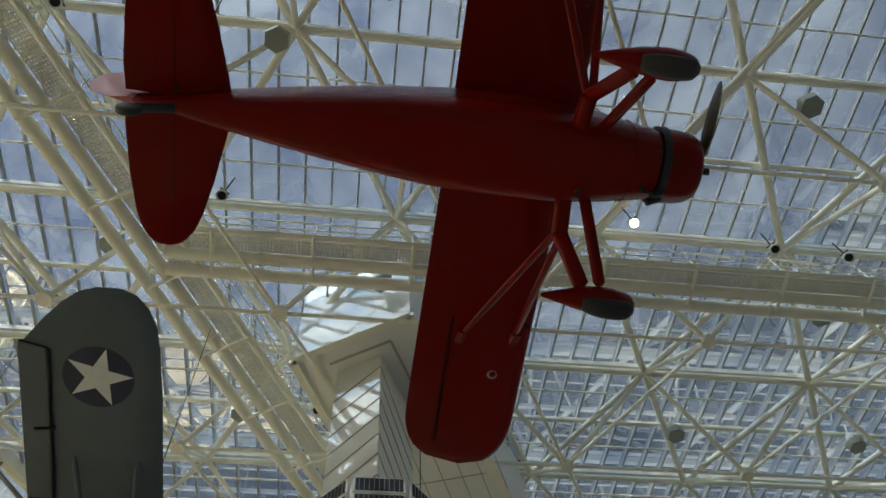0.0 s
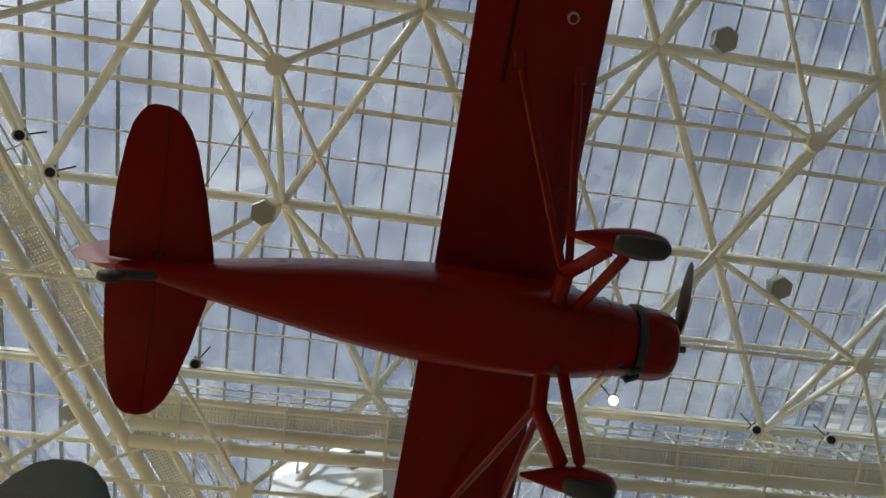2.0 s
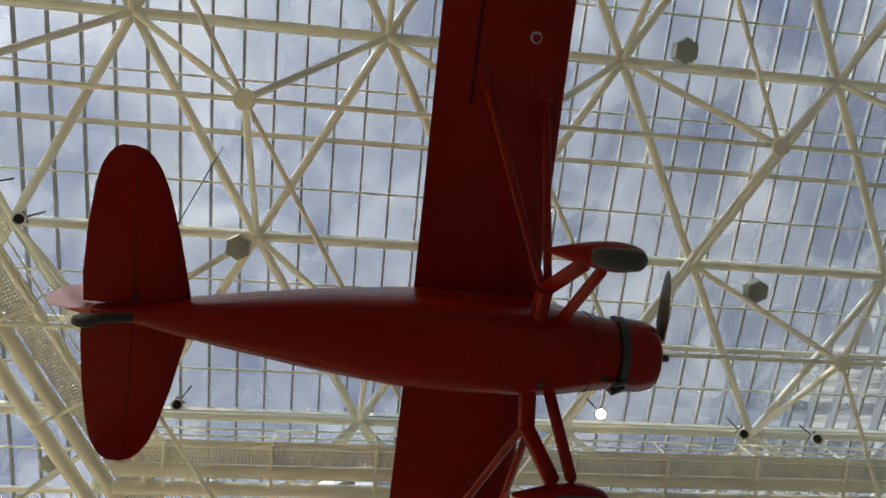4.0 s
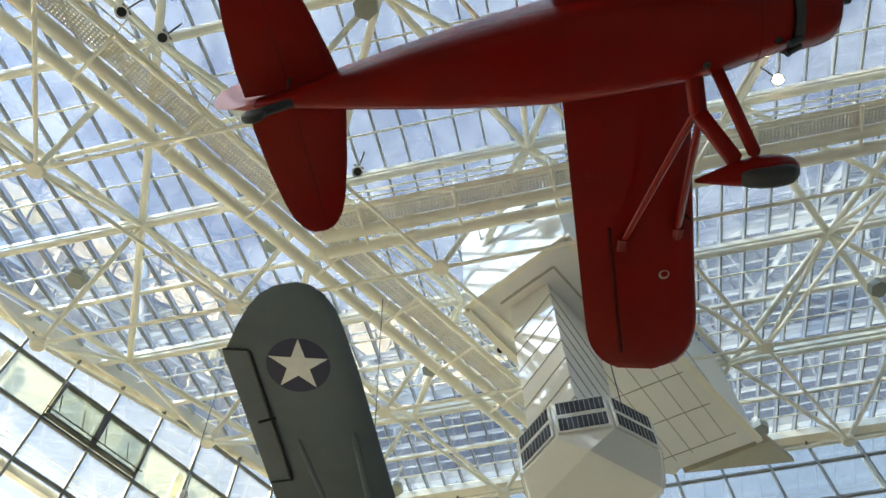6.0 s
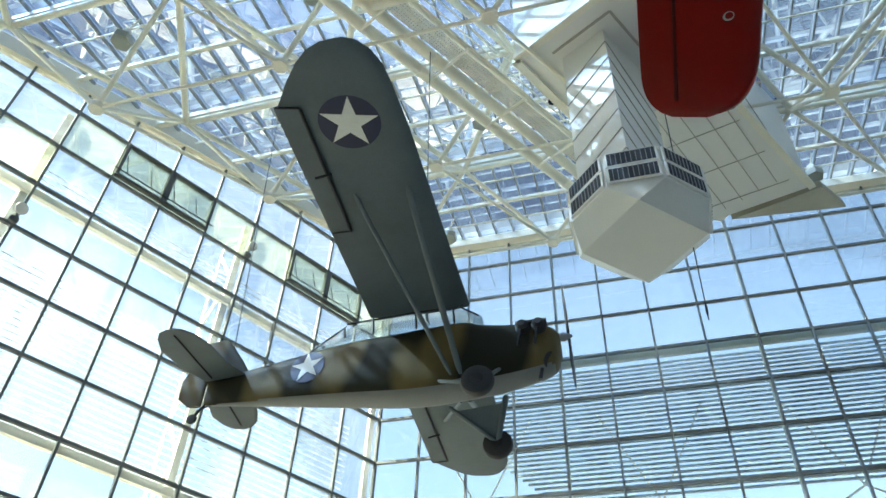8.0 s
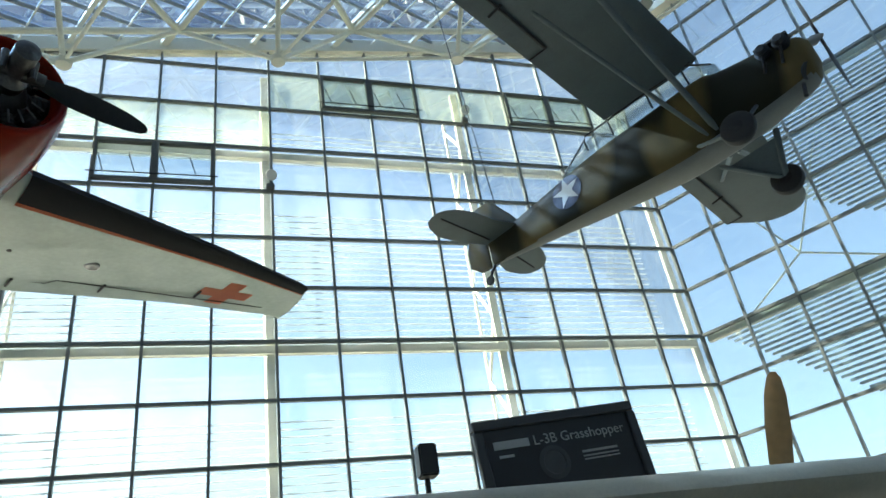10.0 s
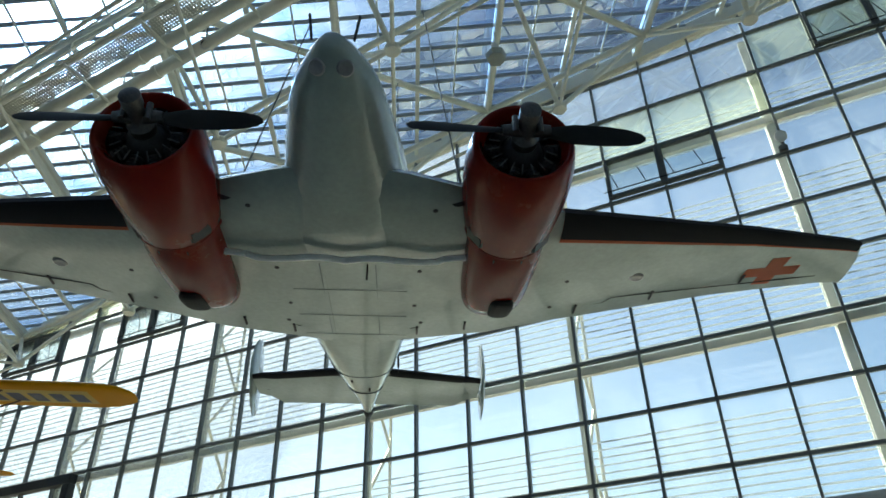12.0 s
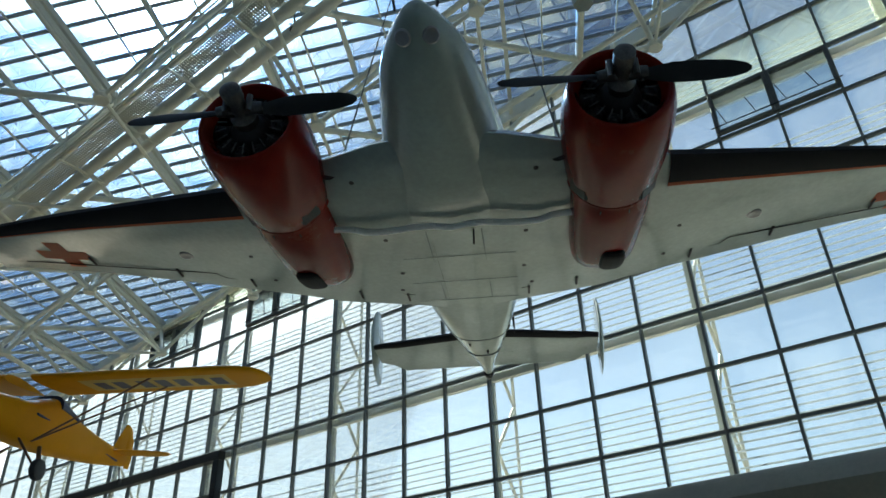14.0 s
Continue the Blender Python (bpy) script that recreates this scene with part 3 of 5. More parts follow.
        part("aileron_gap", bm, material("seam_dark_red", (0.06, 0.002, 0.002), 0.6, spec=0.1, grain=0.1) if s > 0 else bpy.data.materials["seam_dark_red"], w, smooth=True)
        bm = bmesh.new()
        lathe(bm, [(0, 0.1), (0.02, 0.1), (0.025, 0.06), (0.01, 0.05)], (-2.325, s * 4.0, 0.90), (0, 0, -1), 18)
        part("landing_light", bm, METAL, w, "round landing light under the wing", True)
        ts = [(0.05, -6.4, 1.34, 0.22, 0.13), (0.4, -6.47, 1.29, 0.22, 0.12), (1.04, -6.62, 1.1, 0.22, 0.10), (1.55, -6.77, 0.88, 0.22, 0.08), (1.78, -6.87, 0.72, 0.22, 0.07), (1.92, -6.97, 0.54, 0.22, 0.05), (2.0, -7.06, 0.38, 0.22, 0.04), (2.04, -7.18, 0.18, 0.22, 0.03)]
        bm = bmesh.new()
        skin(bm, wing_rings(ts if s > 0 else mirror(ts)))
        tp = part("tailplane", bm, RED, P, smooth=True)
        bm = bmesh.new()
        tube(bm, (-7.12, s * 0.15, 0.185), (-7.15, s * 1.98, 0.2), 0.006, seg=6)
        part("elevator_gap", bm, bpy.data.materials["seam_dark_red"], tp)
        # undercarriage: leg, brace, spat with its wheel
        bm = bmesh.new()
        flat_strut(bm, (-1.85, s * 0.40, -0.34), (-1.6, s * 1.3, -1.08), 0.075, 0.045)
        flat_strut(bm, (-2.1, s * 0.40, -0.33), (-2.1, s * 0.9, -0.52), 0.11, 0.08)
        flat_strut(bm, (-2.1, s * 0.88, -0.52), (-1.82, s * 1.34, -1.08), 0.10, 0.05)
        part("undercarriage_leg", bm, RED, P, smooth=True)
        for x, xo, yo in ((-2.13, -2.93, 3.36), (-2.06, -2.1, 3.3)):
            bm = bmesh.new()
            flat_strut(bm, (x, s * 0.88, -0.5), (xo, s * yo, 0.9), 0.055, 0.028)
            ws = part("wing_strut", bm, RED, P, smooth=True)
            bm = bmesh.new()
            flat_strut(bm, (xo + 0.02, s * (yo - 0.12), 0.83), (xo - 0.02, s * (yo + 0.14), 0.92), 0.085, 0.04)
            part("strut_fitting", bm, RED, ws, smooth=True)
        bm = bmesh.new()
        y1 = s * 1.46
        rs = resample([(-1.16, y1, -1.18, 0.05, 0.08, 0.06, 2), (-1.25, y1, -1.18, 0.13, 0.17, 0.16, 2.1), (-1.5, y1, -1.18, 0.175, 0.22, 0.21, 2.2), (-1.85, y1, -1.16, 0.135, 0.18, 0.17, 2.1), (-2.32, y1, -1.17, 0.02, 0.03, 0.03, 2)], 5)
        skin(bm, body_rings(rs, 20))
        sp = part("wheel_spat", bm, RED, P, smooth=True)
        bm = bmesh.new()
        skin(bm, body_rings(resample([(-1.2, y1, -1.31, 0.05, 0.03, 0.04, 2.6), (-1.3, y1, -1.34, 0.115, 0.05, 0.085, 3), (-1.55, y1, -1.34, 0.125, 0.05, 0.11, 3), (-1.78, y1, -1.31, 0.1, 0.05, 0.06, 3), (-1.86, y1, -1.29, 0.04, 0.03, 0.02, 2.4)], 4), 18))
        part("tyre", bm, DARK, sp, "black tyre in the spat", True)
    bm = bmesh.new()
    skin(bm, fin_rings([(0.15, -6.3, 1.2, 0.1), (0.7, -6.7, 1.45, 0.1), (1.1, -7.0, 1.2, 0.09), (1.35, -7.25, 0.8, 0.07), (1.45, -7.45, 0.35, 0.03)]))
    part("fin", bm, RED, P, smooth=True)
    # rudder red is paler than the fin's, the light on it put into the colour
    bm = bmesh.new()
    skin(bm, fin_rings([(-0.05, -7.5, 0.35, 0.08), (0.1, -7.5, 0.62, 0.09), (0.5, -7.5, 0.8, 0.09), (1.0, -7.5, 0.8, 0.08), (1.3, -7.5, 0.62, 0.06), (1.5, -7.5, 0.3, 0.03)]))
    part("rudder", bm, material("lit_pink_red_paint", (0.5, 0.10, 0.08), 0.4, grain=0.06, stain=0.3), P, smooth=True)
    bm = bmesh.new()
    flat_strut(bm, (-7.0, 0, -0.2), (-7.42, 0, -0.42), 0.06, 0.05)
    part("tail_fork", bm, ENGINE, P, smooth=True)
    wheel(P, (-7.45, 0, -0.5), 0.15, 0.11, "tail_wheel")
    return P


red_monoplane()


def spotter():
    P = hung("camouflaged_spotter_plane", (-5.87, 8.11, 7.16), (0.853, 0.521, 0.034), (-0.521, 0.853, -0.04), "camouflaged olive and grey spotter plane with white star roundels")
    secs = [(0.22, 0, 0.0, 0.17, 0.14, 0.24, 2.2), (0.1, 0, 0.0, 0.3, 0.25, 0.48, 2.5), (-0.2, 0, 0.02, 0.36, 0.30, 0.62, 2.7), (-0.7, 0, 0.04, 0.39, 0.33, 0.74, 3.0), (-1.05, 0, 0.05, 0.40, 0.38, 0.78, 3.2), (-1.35, 0, 0.05, 0.40, 0.48, 0.8, 3.4), (-2.2, 0, 0.05, 0.40, 0.42, 0.82, 3.6), (-3.4, 0, 0.02, 0.33, 0.42, 0.66, 3.4), (-4.6, 0, 0.0, 0.2, 0.3, 0.5, 3.2), (-5.9, 0, 0.0, 0.05, 0.16, 0.36, 2.8)]
    rs = resample(secs, 5)
    bm = bmesh.new()
    skin(bm, body_rings(rs, 36))
    for f in bm.faces:
        f.normal_update()
        f.material_index = 1 if abs(f.normal.z) > 0.72 and f.calc_center_median().z < -0.1 else 0
    part("fuselage", bm, [CAMO, GREY_PALE], P, smooth=True)
    # glazed cabin with its frames
    bm = bmesh.new()
    skin(bm, body_rings(resample([(-1.0, 0, 0.5, 0.34, 0.06, 0.02, 3), (-1.4, 0, 0.5, 0.36, 0.34, 0.02, 3.4), (-2.9, 0, 0.45, 0.36, 0.42, 0.02, 3.4), (-3.7, 0, 0.38, 0.28, 0.26, 0.02, 3), (-4.0, 0, 0.33, 0.2, 0.05, 0.02, 3)], 3), 20))
    cab = part("cabin_glazing", bm, CLEAR, P, "clear plastic cabin glazing", True)
    bm = bmesh.new()
    for x, zt in ((-1.45, 0.83), (-2.1, 0.86), (-2.85, 0.86), (-3.35, 0.72)):
        for s in (1, -1):
            tube(bm, (x, s * 0.365, 0.42), (x - 0.03, s * 0.35, zt - 0.06), 0.018, seg=6)
    for s in (1, -1):
        tube(bm, (-1.05, s * 0.34, 0.54), (-1.45, s * 0.36, 0.84), 0.018, seg=6)
        tube(bm, (-1.3, s * 0.37, 0.8), (-3.35, s * 0.34, 0.74), 0.018, seg=6)
        tube(bm, (-3.35, s * 0.33, 0.7), (-4.0, s * 0.2, 0.36), 0.015, seg=6)
    part("cabin_frame", bm, ENGINE, P, smooth=True)
    for s in (1, -1):
        st = [(0.3, -1.2, 1.74, 0.84, 0.2), (4.0, -1.31, 1.7, 0.88, 0.19), (4.66, -1.36, 1.66, 0.88, 0.18), (4.7, -1.36, 1.58, 0.88, 0.18), (5.0, -1.40, 1.32, 0.89, 0.15), (5.25, -1.5, 1.0, 0.89, 0.12), (5.41, -1.64, 0.66, 0.89, 0.08), (5.48, -1.8, 0.3, 0.89, 0.03)]
        wsec = st if s > 0 else mirror(st)
        bm = bmesh.new()
        skin(bm, wing_rings(wsec))
        w = part("wing", bm, GREY, P, smooth=True)
        bm = bmesh.new()
        tube(bm, (-2.64, s * 2.38, 0.80), (-2.66, s * 4.6, 0.84), 0.026, seg=6)
        tube(bm, (-2.64, s * 2.38, 0.80), (-2.95, s * 2.36, 0.83), 0.014, seg=6)
        tube(bm, (-2.66, s * 4.62, 0.84), (-3.0, s * 4.68, 0.87), 0.014, seg=6)
        tube(bm, (-2.58, s * 3.5, 0.80), (-2.82, s * 3.5, 0.76), 0.02, seg=6)
        part("aileron_hinge_line", bm, ENGINE, w)
        if s < 0:
            put = lambda a, b, o=0.004: (a, b, lower_z(wsec, a, b) - o)
            decal("roundel", circle(-2.07, s * 4.28, 0.43, 28), NAVY, w, lambda a, b: put(a, b), "navy disc with a white star")
            decal("star", star5(-2.07, s * 4.28, 0.42, radians(-77)), STAR_WHITE, w, lambda a, b: put(a, b, 0.009))
        bm = bmesh.new()
        flat_strut(bm, (-1.35, s * 0.38, -0.62), (-1.58, s * 3.06, 0.82), 0.05, 0.025)
        part("wing_strut", bm, GREY, P, smooth=True)
        bm = bmesh.new()
        flat_strut(bm, (-1.5, s * 0.38, -0.62), (-2.38, s * 3.06, 0.82), 0.04, 0.022)
        part("wing_strut", bm, GREY, P, smooth=True)
        ts = [(0.04, -5.15, 0.8, 0.12, 0.06), (0.5, -5.35, 0.85, 0.12, 0.06), (1.0, -5.42, 0.9, 0.12, 0.05), (1.3, -5.55, 0.68, 0.12, 0.04), (1.45, -5.7, 0.42, 0.12, 0.03), (1.5, -5.82, 0.15, 0.12, 0.02)]
        bm = bmesh.new()
        skin(bm, wing_rings(ts if s > 0 else mirror(ts)))
        tp = part("tailplane", bm, GREY, P, smooth=True)
        bm = bmesh.new()
        tube(bm, (-5.8, s * 0.15, 0.1), (-5.9, s * 1.35, 0.1), 0.016, seg=6)
        part("elevator_gap", bm, ENGINE, tp)
        wheel(P, (-1.0, s * 0.88, -1.16), 0.25, 0.17)
        bm = bmesh.new()
        flat_strut(bm, (-0.75, s * 0.35, -0.6), (-1.0, s * 0.85, -1.16), 0.05, 0.03)
        flat_strut(bm, (-1.7, s * 0.36, -0.7), (-1.02, s * 0.82, -1.14), 0.05, 0.025)
        v = [bm.verts.new(p) for p in ((-0.78, s * 0.42, -0.7), (-1.0, s * 0.82, -1.1), (-1.6, s * 0.42, -0.76))]
        v2 = [bm.verts.new((p.co.x, p.co.y + 0.02, p.co.z + 0.02)) for p in v]
        bm.faces.new(v)
        bm.faces.new(v2)
        part("undercarriage_leg", bm, GREY, P, smooth=True)
        bm = bmesh.new()
        for x in (-0.08, -0.34):
            prof = [(0.0, 0.1)] + [(0.03 + 0.0125 * k, 0.115 if k % 4 < 2 else 0.085) for k in range(20)] + [(0.29, 0.1), (0.33, 0.06)]
            lathe(bm, prof, (x, s * 0.2, 0.1), (0, s, 0.06), 14)
            tube(bm, (x, s * 0.48, 0.08), (x - 0.1, s * 0.36, -0.2), 0.025)
        box(bm, -0.2, s * 0.3, 0.23, 0.5, 0.22, 0.04)
        part("engine_cylinder", bm, ENGINE, P, "black finned engine cylinder")
    # right-hand fuselage star
    tab = np.array(sorted(rs))

    def side(a, b):
        z, w, up, dn, e = (float(np.interp(a, tab[:, 0], tab[:, c])) for c in (2, 3, 4, 5, 6))
        f = min(0.97, abs((b - z) / (up if b > z else dn)))
        return -w * (1 - f ** e) ** (1 / e)

    decal("roundel", circle(-3.98, -0.02, 0.31, 28), NAVY, P, lambda a, b: (a, side(a, b) - 0.012, b), "navy disc with a white star")
    decal("star", star5(-3.98, -0.02, 0.30, radians(95)), STAR_WHITE, P, lambda a, b: (a, side(a, b) - 0.02, b))
    bm = bmesh.new()
    skin(bm, fin_rings([(0.1, -5.1, 1.0, 0.06), (0.5, -5.35, 0.95, 0.06), (0.85, -5.6, 0.7, 0.05), (1.03, -5.75, 0.4, 0.03)]))
    part("fin", bm, CAMO, P, smooth=True)
    bm = bmesh.new()
    skin(bm, fin_rings([(-0.36, -5.95, 0.25, 0.05), (-0.15, -5.95, 0.48, 0.06), (0.2, -5.95, 0.5, 0.06), (0.6, -5.95, 0.35, 0.05), (0.95, -5.95, 0.12, 0.03)]))
    part("rudder", bm, CAMO, P, smooth=True)
    bm = bmesh.new()
    tube(bm, (-5.85, 0, -0.3), (-6.02, 0, -0.52), 0.025)
    tube(bm, (-5.7, 0, -0.34), (-6.02, 0, -0.44), 0.012)
    part("tail_fork", bm, ENGINE, P)
    wheel(P, (-6.06, 0, -0.6), 0.09, 0.06, "tail_wheel")
    bm = bmesh.new()
    lathe(bm, [(0, 0.06), (0.12, 0.08), (0.2, 0.05), (0.26, 0.02)], (0.16, 0, 0.14), (1, 0, 0), 12)
    part("propeller_hub", bm, METAL, P, smooth=True)
    blade_prop(P, (0.36, 0, 0.15), 0.92, WOOD, radians(112), width=0.13)
    bm = bmesh.new()
    lathe(bm, [(0, 0.13), (0.01, 0.13), (0.012, 0.02)], (0.02, -0.2, -0.42), (0.75, -0.3, -0.6), 14)
    part("air_intake", bm, DARK, P, "black oval air intake")
    bm = bmesh.new()
    tube(bm, (-0.1, -0.22, -0.6), (-0.14, -0.26, -0.82), 0.03)
    part("exhaust_pipe", bm, ENGINE, P)


CAMO = bpy.data.materials.new("olive_tan_camouflage")
CAMO.use_nodes = True
n_, l_ = CAMO.node_tree.nodes, CAMO.node_tree.links
tc_, nz_, rp_ = n_.new("ShaderNodeTexCoord"), n_.new("ShaderNodeTexNoise"), n_.new("ShaderNodeValToRGB")
mp_ = n_.new("ShaderNodeMapping")
mp_.inputs["Scale"].default_value = (1.0, 0.35, 0.45)
mp_.inputs["Rotation"].default_value = (0, 0.5, 0)
nz_.inputs["Scale"].default_value, nz_.inputs["Detail"].default_value = 1.25, 1.0
rp_.color_ramp.elements[0].position, rp_.color_ramp.elements[0].color = 0.46, (0.02, 0.02, 0.011, 1)
rp_.color_ramp.elements[1].position, rp_.color_ramp.elements[1].color = 0.58, (0.13, 0.098, 0.04, 1)
l_.new(tc_.outputs["Object"], mp_.inputs["Vector"])
l_.new(mp_.outputs["Vector"], nz_.inputs["Vector"])
l_.new(nz_.outputs["Fac"], rp_.inputs["Fac"])
l_.new(rp_.outputs["Color"], n_["Principled BSDF"].inputs["Base Color"])
n_["Principled BSDF"].inputs["Roughness"].default_value = 0.5
n_["Principled BSDF"].inputs["Specular IOR Level"].default_value = 0.15
GREY_PALE = material("pale_grey_fabric", (0.17, 0.18, 0.18), 0.45, grain=0.05, stain=0.3, stain_color=(0.12, 0.125, 0.12))
spotter()


def twin():
    P = hung("twin_engine_transport", (-3.74, -2.86, 5.46), (0.874, 0.485, -0.021), (-0.486, 0.874, -0.021), "pale grey twin-engined transport with red engine nacelles and crosses")
    secs = [(0.0, 0, 0.02, 0.04, 0.05, 0.05, 2), (-0.06, 0, 0.02, 0.13, 0.14, 0.14, 2), (-0.3, 0, 0.03, 0.28, 0.28, 0.28, 2), (-0.65, 0, 0.05, 0.44, 0.42, 0.42, 2), (-1.3, 0, 0.08, 0.58, 0.62, 0.55, 2.1), (-2.2, 0, 0.12, 0.70, 0.85, 0.63, 3.0), (-3.0, 0, 0.14, 0.76, 0.9, 0.61, 4.0), (-3.8, 0, 0.15, 0.78, 0.92, 0.57, 3.6), (-5.0, 0, 0.18, 0.78, 0.85, 0.52, 3.2), (-6.0, 0, 0.2, 0.74, 0.7, 0.5, 2.8), (-7.0, 0, 0.21, 0.62, 0.58, 0.42, 2.5), (-7.9, 0, 0.22, 0.46, 0.45, 0.33, 2.3), (-9.3, 0, 0.21, 0.17, 0.18, 0.16, 2), (-9.9, 0, 0.18, 0.08, 0.09, 0.08, 2)]
    bm = bmesh.new()
    skin(bm, body_rings(resample(secs, 5), 40))
    part("fuselage", bm, PALE, P, smooth=True)
    bm = bmesh.new()
    lathe(bm, [(0, 0.1), (0.08, 0.105), (0.24, 0.07), (0.3, 0.02)], (-9.82, 0, 0.17), (-1, 0, -0.1), 14)
    part("tail_cone", bm, DARK, P, "black tail cone", True)
    for s in (1, -1):
        bm = bmesh.new()
        lathe(bm, [(0, 0.085), (0.015, 0.085), (0.03, 0.07), (0.02, 0.02)], (-0.2, s * 0.13, -0.16), (0.55, s * 0.25, -0.8), 18)
        part("nose_light", bm, METAL, P, "round glazed nose light", True)
        bm = bmesh.new()
        tube(bm, (-0.12, s * 0.2, 0.12), (-0.08, s * 0.24, 0.42), 0.014, seg=6)
        part("pitot_mast", bm, DARK, P)
        st = [(0.3, -1.5, 4.25, -0.28, 0.55), (0.75, -1.62, 4.02, -0.26, 0.52), (1.95, -2.1, 3.35, -0.2, 0.46), (2.6, -2.4, 2.85, -0.14, 0.40), (5.4, -3.2, 1.72, 0.26, 0.24), (6.95, -3.66, 1.16, 0.44, 0.15), (7.1, -3.72, 1.1, 0.45, 0.12), (7.22, -4.05, 0.76, 0.45, 0.08), (7.3, -4.5, 0.32, 0.45, 0.03)]
        wsec = st if s > 0 else mirror(st)
        bm = bmesh.new()
        skin(bm, wing_rings(wsec))
        w = part("wing", bm, PALE, P, smooth=True)
        # black de-icer boot and the red line behind it: shells over the leading edge
        outer = [q for q in st if 2.55 < q[0] < 7.15]
        for nm, lim, grow, mat in (("deicer_boot", 6, 0.012, BOOT), ("red_line", 7, 0.006, CROSS_RED)):
            prof = [(0.32, 0.64), (0.18, 0.58), (0.08, 0.42), (0.02, 0.22), (0, 0), (0.02, -0.15), (0.08, -0.28), (0.13, -0.32)] + ([(0.155, -0.335)] if nm == "red_line" else [])
            rings = [[(xl - c * u + (grow if u < 0.05 else 0), s * y, z + th * v + (grow if v > 0 else -grow)) for u, v in prof] for y, xl, c, z, th in outer]
            bm = bmesh.new()
            vs = [[bm.verts.new(p) for p in r] for r in rings]
            for a, b in zip(vs, vs[1:]):
                for i in range(len(prof) - 1):
                    bm.faces.new((a[i], a[i + 1], b[i + 1], b[i]))
            part(nm, bm, mat, w, smooth=True)
        put = lambda a, b, o=0.004: (a, b, lower_z(wsec, a, b) - o)
        cr = [(1, 3), (-1, 3), (-1, 1), (-3, 1), (-3, -1), (-1, -1), (-1, -3), (1, -3), (1, -1), (3, -1), (3, 1), (1, 1)]
        decal("red_cross", [(-4.27 + 0.135 * a, s * (5.98 + 0.135 * b)) for a, b in cr], CROSS_RED, w, lambda a, b: put(a, b), "faded red cross marking")
        bm = bmesh.new()
        lathe(bm, [(0, 0.1), (0.02, 0.1), (0.03, 0.075), (0.015, 0.03)], (-4.0, s * 3.9, lower_z(wsec, -4.0, s * 3.9) + 0.005), (0, 0, -1), 18)
        part("landing_light", bm, METAL, w, "round landing light under the wing", True)
        for k, y in enumerate((0.9, 1.6, 3.2, 4.3, 5.6)):
            bm = bmesh.new()
            x = -5.62 + 0.18 * (y - 0.75) + 0.45
            tube(bm, (x, s * y, lower_z(wsec, x, s * y) - 0.01), (x - 0.22, s * y, lower_z(wsec, x - 0.22, s * y) - 0.03), 0.018, seg=6)
            part("hinge_bracket", bm, ENGINE, w)
        bm = bmesh.new()
        seam = [(-5.2, 0.8), (-4.75, 3.6), (-4.6, 3.7), (-4.55, 6.8)]
        for a, b in zip(seam, seam[1:]):
            tube(bm, put(a[0], s * a[1], 0.0), put(b[0], s * b[1], 0.0), 0.008, seg=6)
        part("flap_gap", bm, ENGINE, w)
        for x, y in ((-3.4, 0.9), (-4.4, 0.85), (-5.0, 0.95), (-4.7, 2.8), (-3.9, 2.9), (-2.1, 1.05)):
            bm = bmesh.new()
            lathe(bm, [(0, 0.03), (0.012, 0.03), (0.014, 0.01)], (x, s * y, lower_z(wsec, x, s * y) + 0.004), (0, 0, -1), 10)
            part("drain_cap", bm, ENGINE, w)
        bm = bmesh.new()
        lathe(bm, [(0, 0.02), (0.0, 0.1), (0.012, 0.1), (0.01, 0.02)], (-1.98, s * 1.3, -0.29), (0.7, 0, -0.7), 16)
        part("wing_intake", bm, DARK, w, "dark round intake in the wing's edge")
        # tail
        ts = [(0.05, -8.25, 1.85, 0.40, 0.16), (1.75, -8.66, 1.5, 0.42, 0.13), (1.98, -8.72, 1.12, 0.43, 0.12), (2.2, -8.8, 0.9, 0.43, 0.1)]
        bm = bmesh.new()
        skin(bm, wing_rings(ts if s > 0 else mirror(ts)))
        tp = part("tailplane", bm, PALE, P, smooth=True)
        bm = bmesh.new()
        prof = [(0.25, 0.5), (0.08, 0.42), (0.02, 0.22), (0, 0), (0.02, -0.15), (0.08, -0.3), (0.11, -0.34)]
        vs = [[bm.verts.new((xl - c * u + 0.008, s * y, z + th * v + (0.008 if v > 0 else -0.008))) for u, v in prof] for y, xl, c, z, th in ts[:1] + ts[1:]]
        for a, b in zip(vs, vs[1:]):
            for i in range(len(prof) - 1):
                bm.faces.new((a[i], a[i + 1], b[i + 1], b[i]))
        part("deicer_boot", bm, BOOT, tp, smooth=True)
        bm = bmesh.new()
        tube(bm, (-9.3, s * 0.3, 0.37), (-9.45, s * 2.0, 0.41), 0.01, seg=6)
        part("elevator_gap", bm, ENGINE, tp)
        bm = bmesh.new()
        rings = []
        for i in range(13):
            t = -1 + 2 * i / 12
            c = max(0.06, math.sqrt(max(0, 1 - t * t)))
            rings.append([(-8.85 - 0.2 * abs(t) - 0.55 + 0.6 * c - 1.2 * c * u, s * 2.26 + 0.10 * c * v, 0.72 + 0.82 * t) for u, v in FOIL])
        skin(bm, rings)
        part("fin", bm, PALE, P, smooth=True)
        # engine nacelle
        y0, z0 = s * 1.9, -0.31
        bm = bmesh.new()
        ns = resample([(-1.1, y0, z0, 0.40, 0.40, 0.40, 2), (-0.97, y0, z0, 0.47, 0.47, 0.47, 2), (-1.02, y0, z0, 0.53, 0.53, 0.53, 2), (-1.3, y0, z0, 0.575, 0.575, 0.575, 2), (-1.75, y0, z0, 0.575, 0.56, 0.57, 2), (-2.2, y0, z0, 0.53, 0.49, 0.53, 2), (-2.45, y0, z0, 0.49, 0.44, 0.5, 2)], 5)
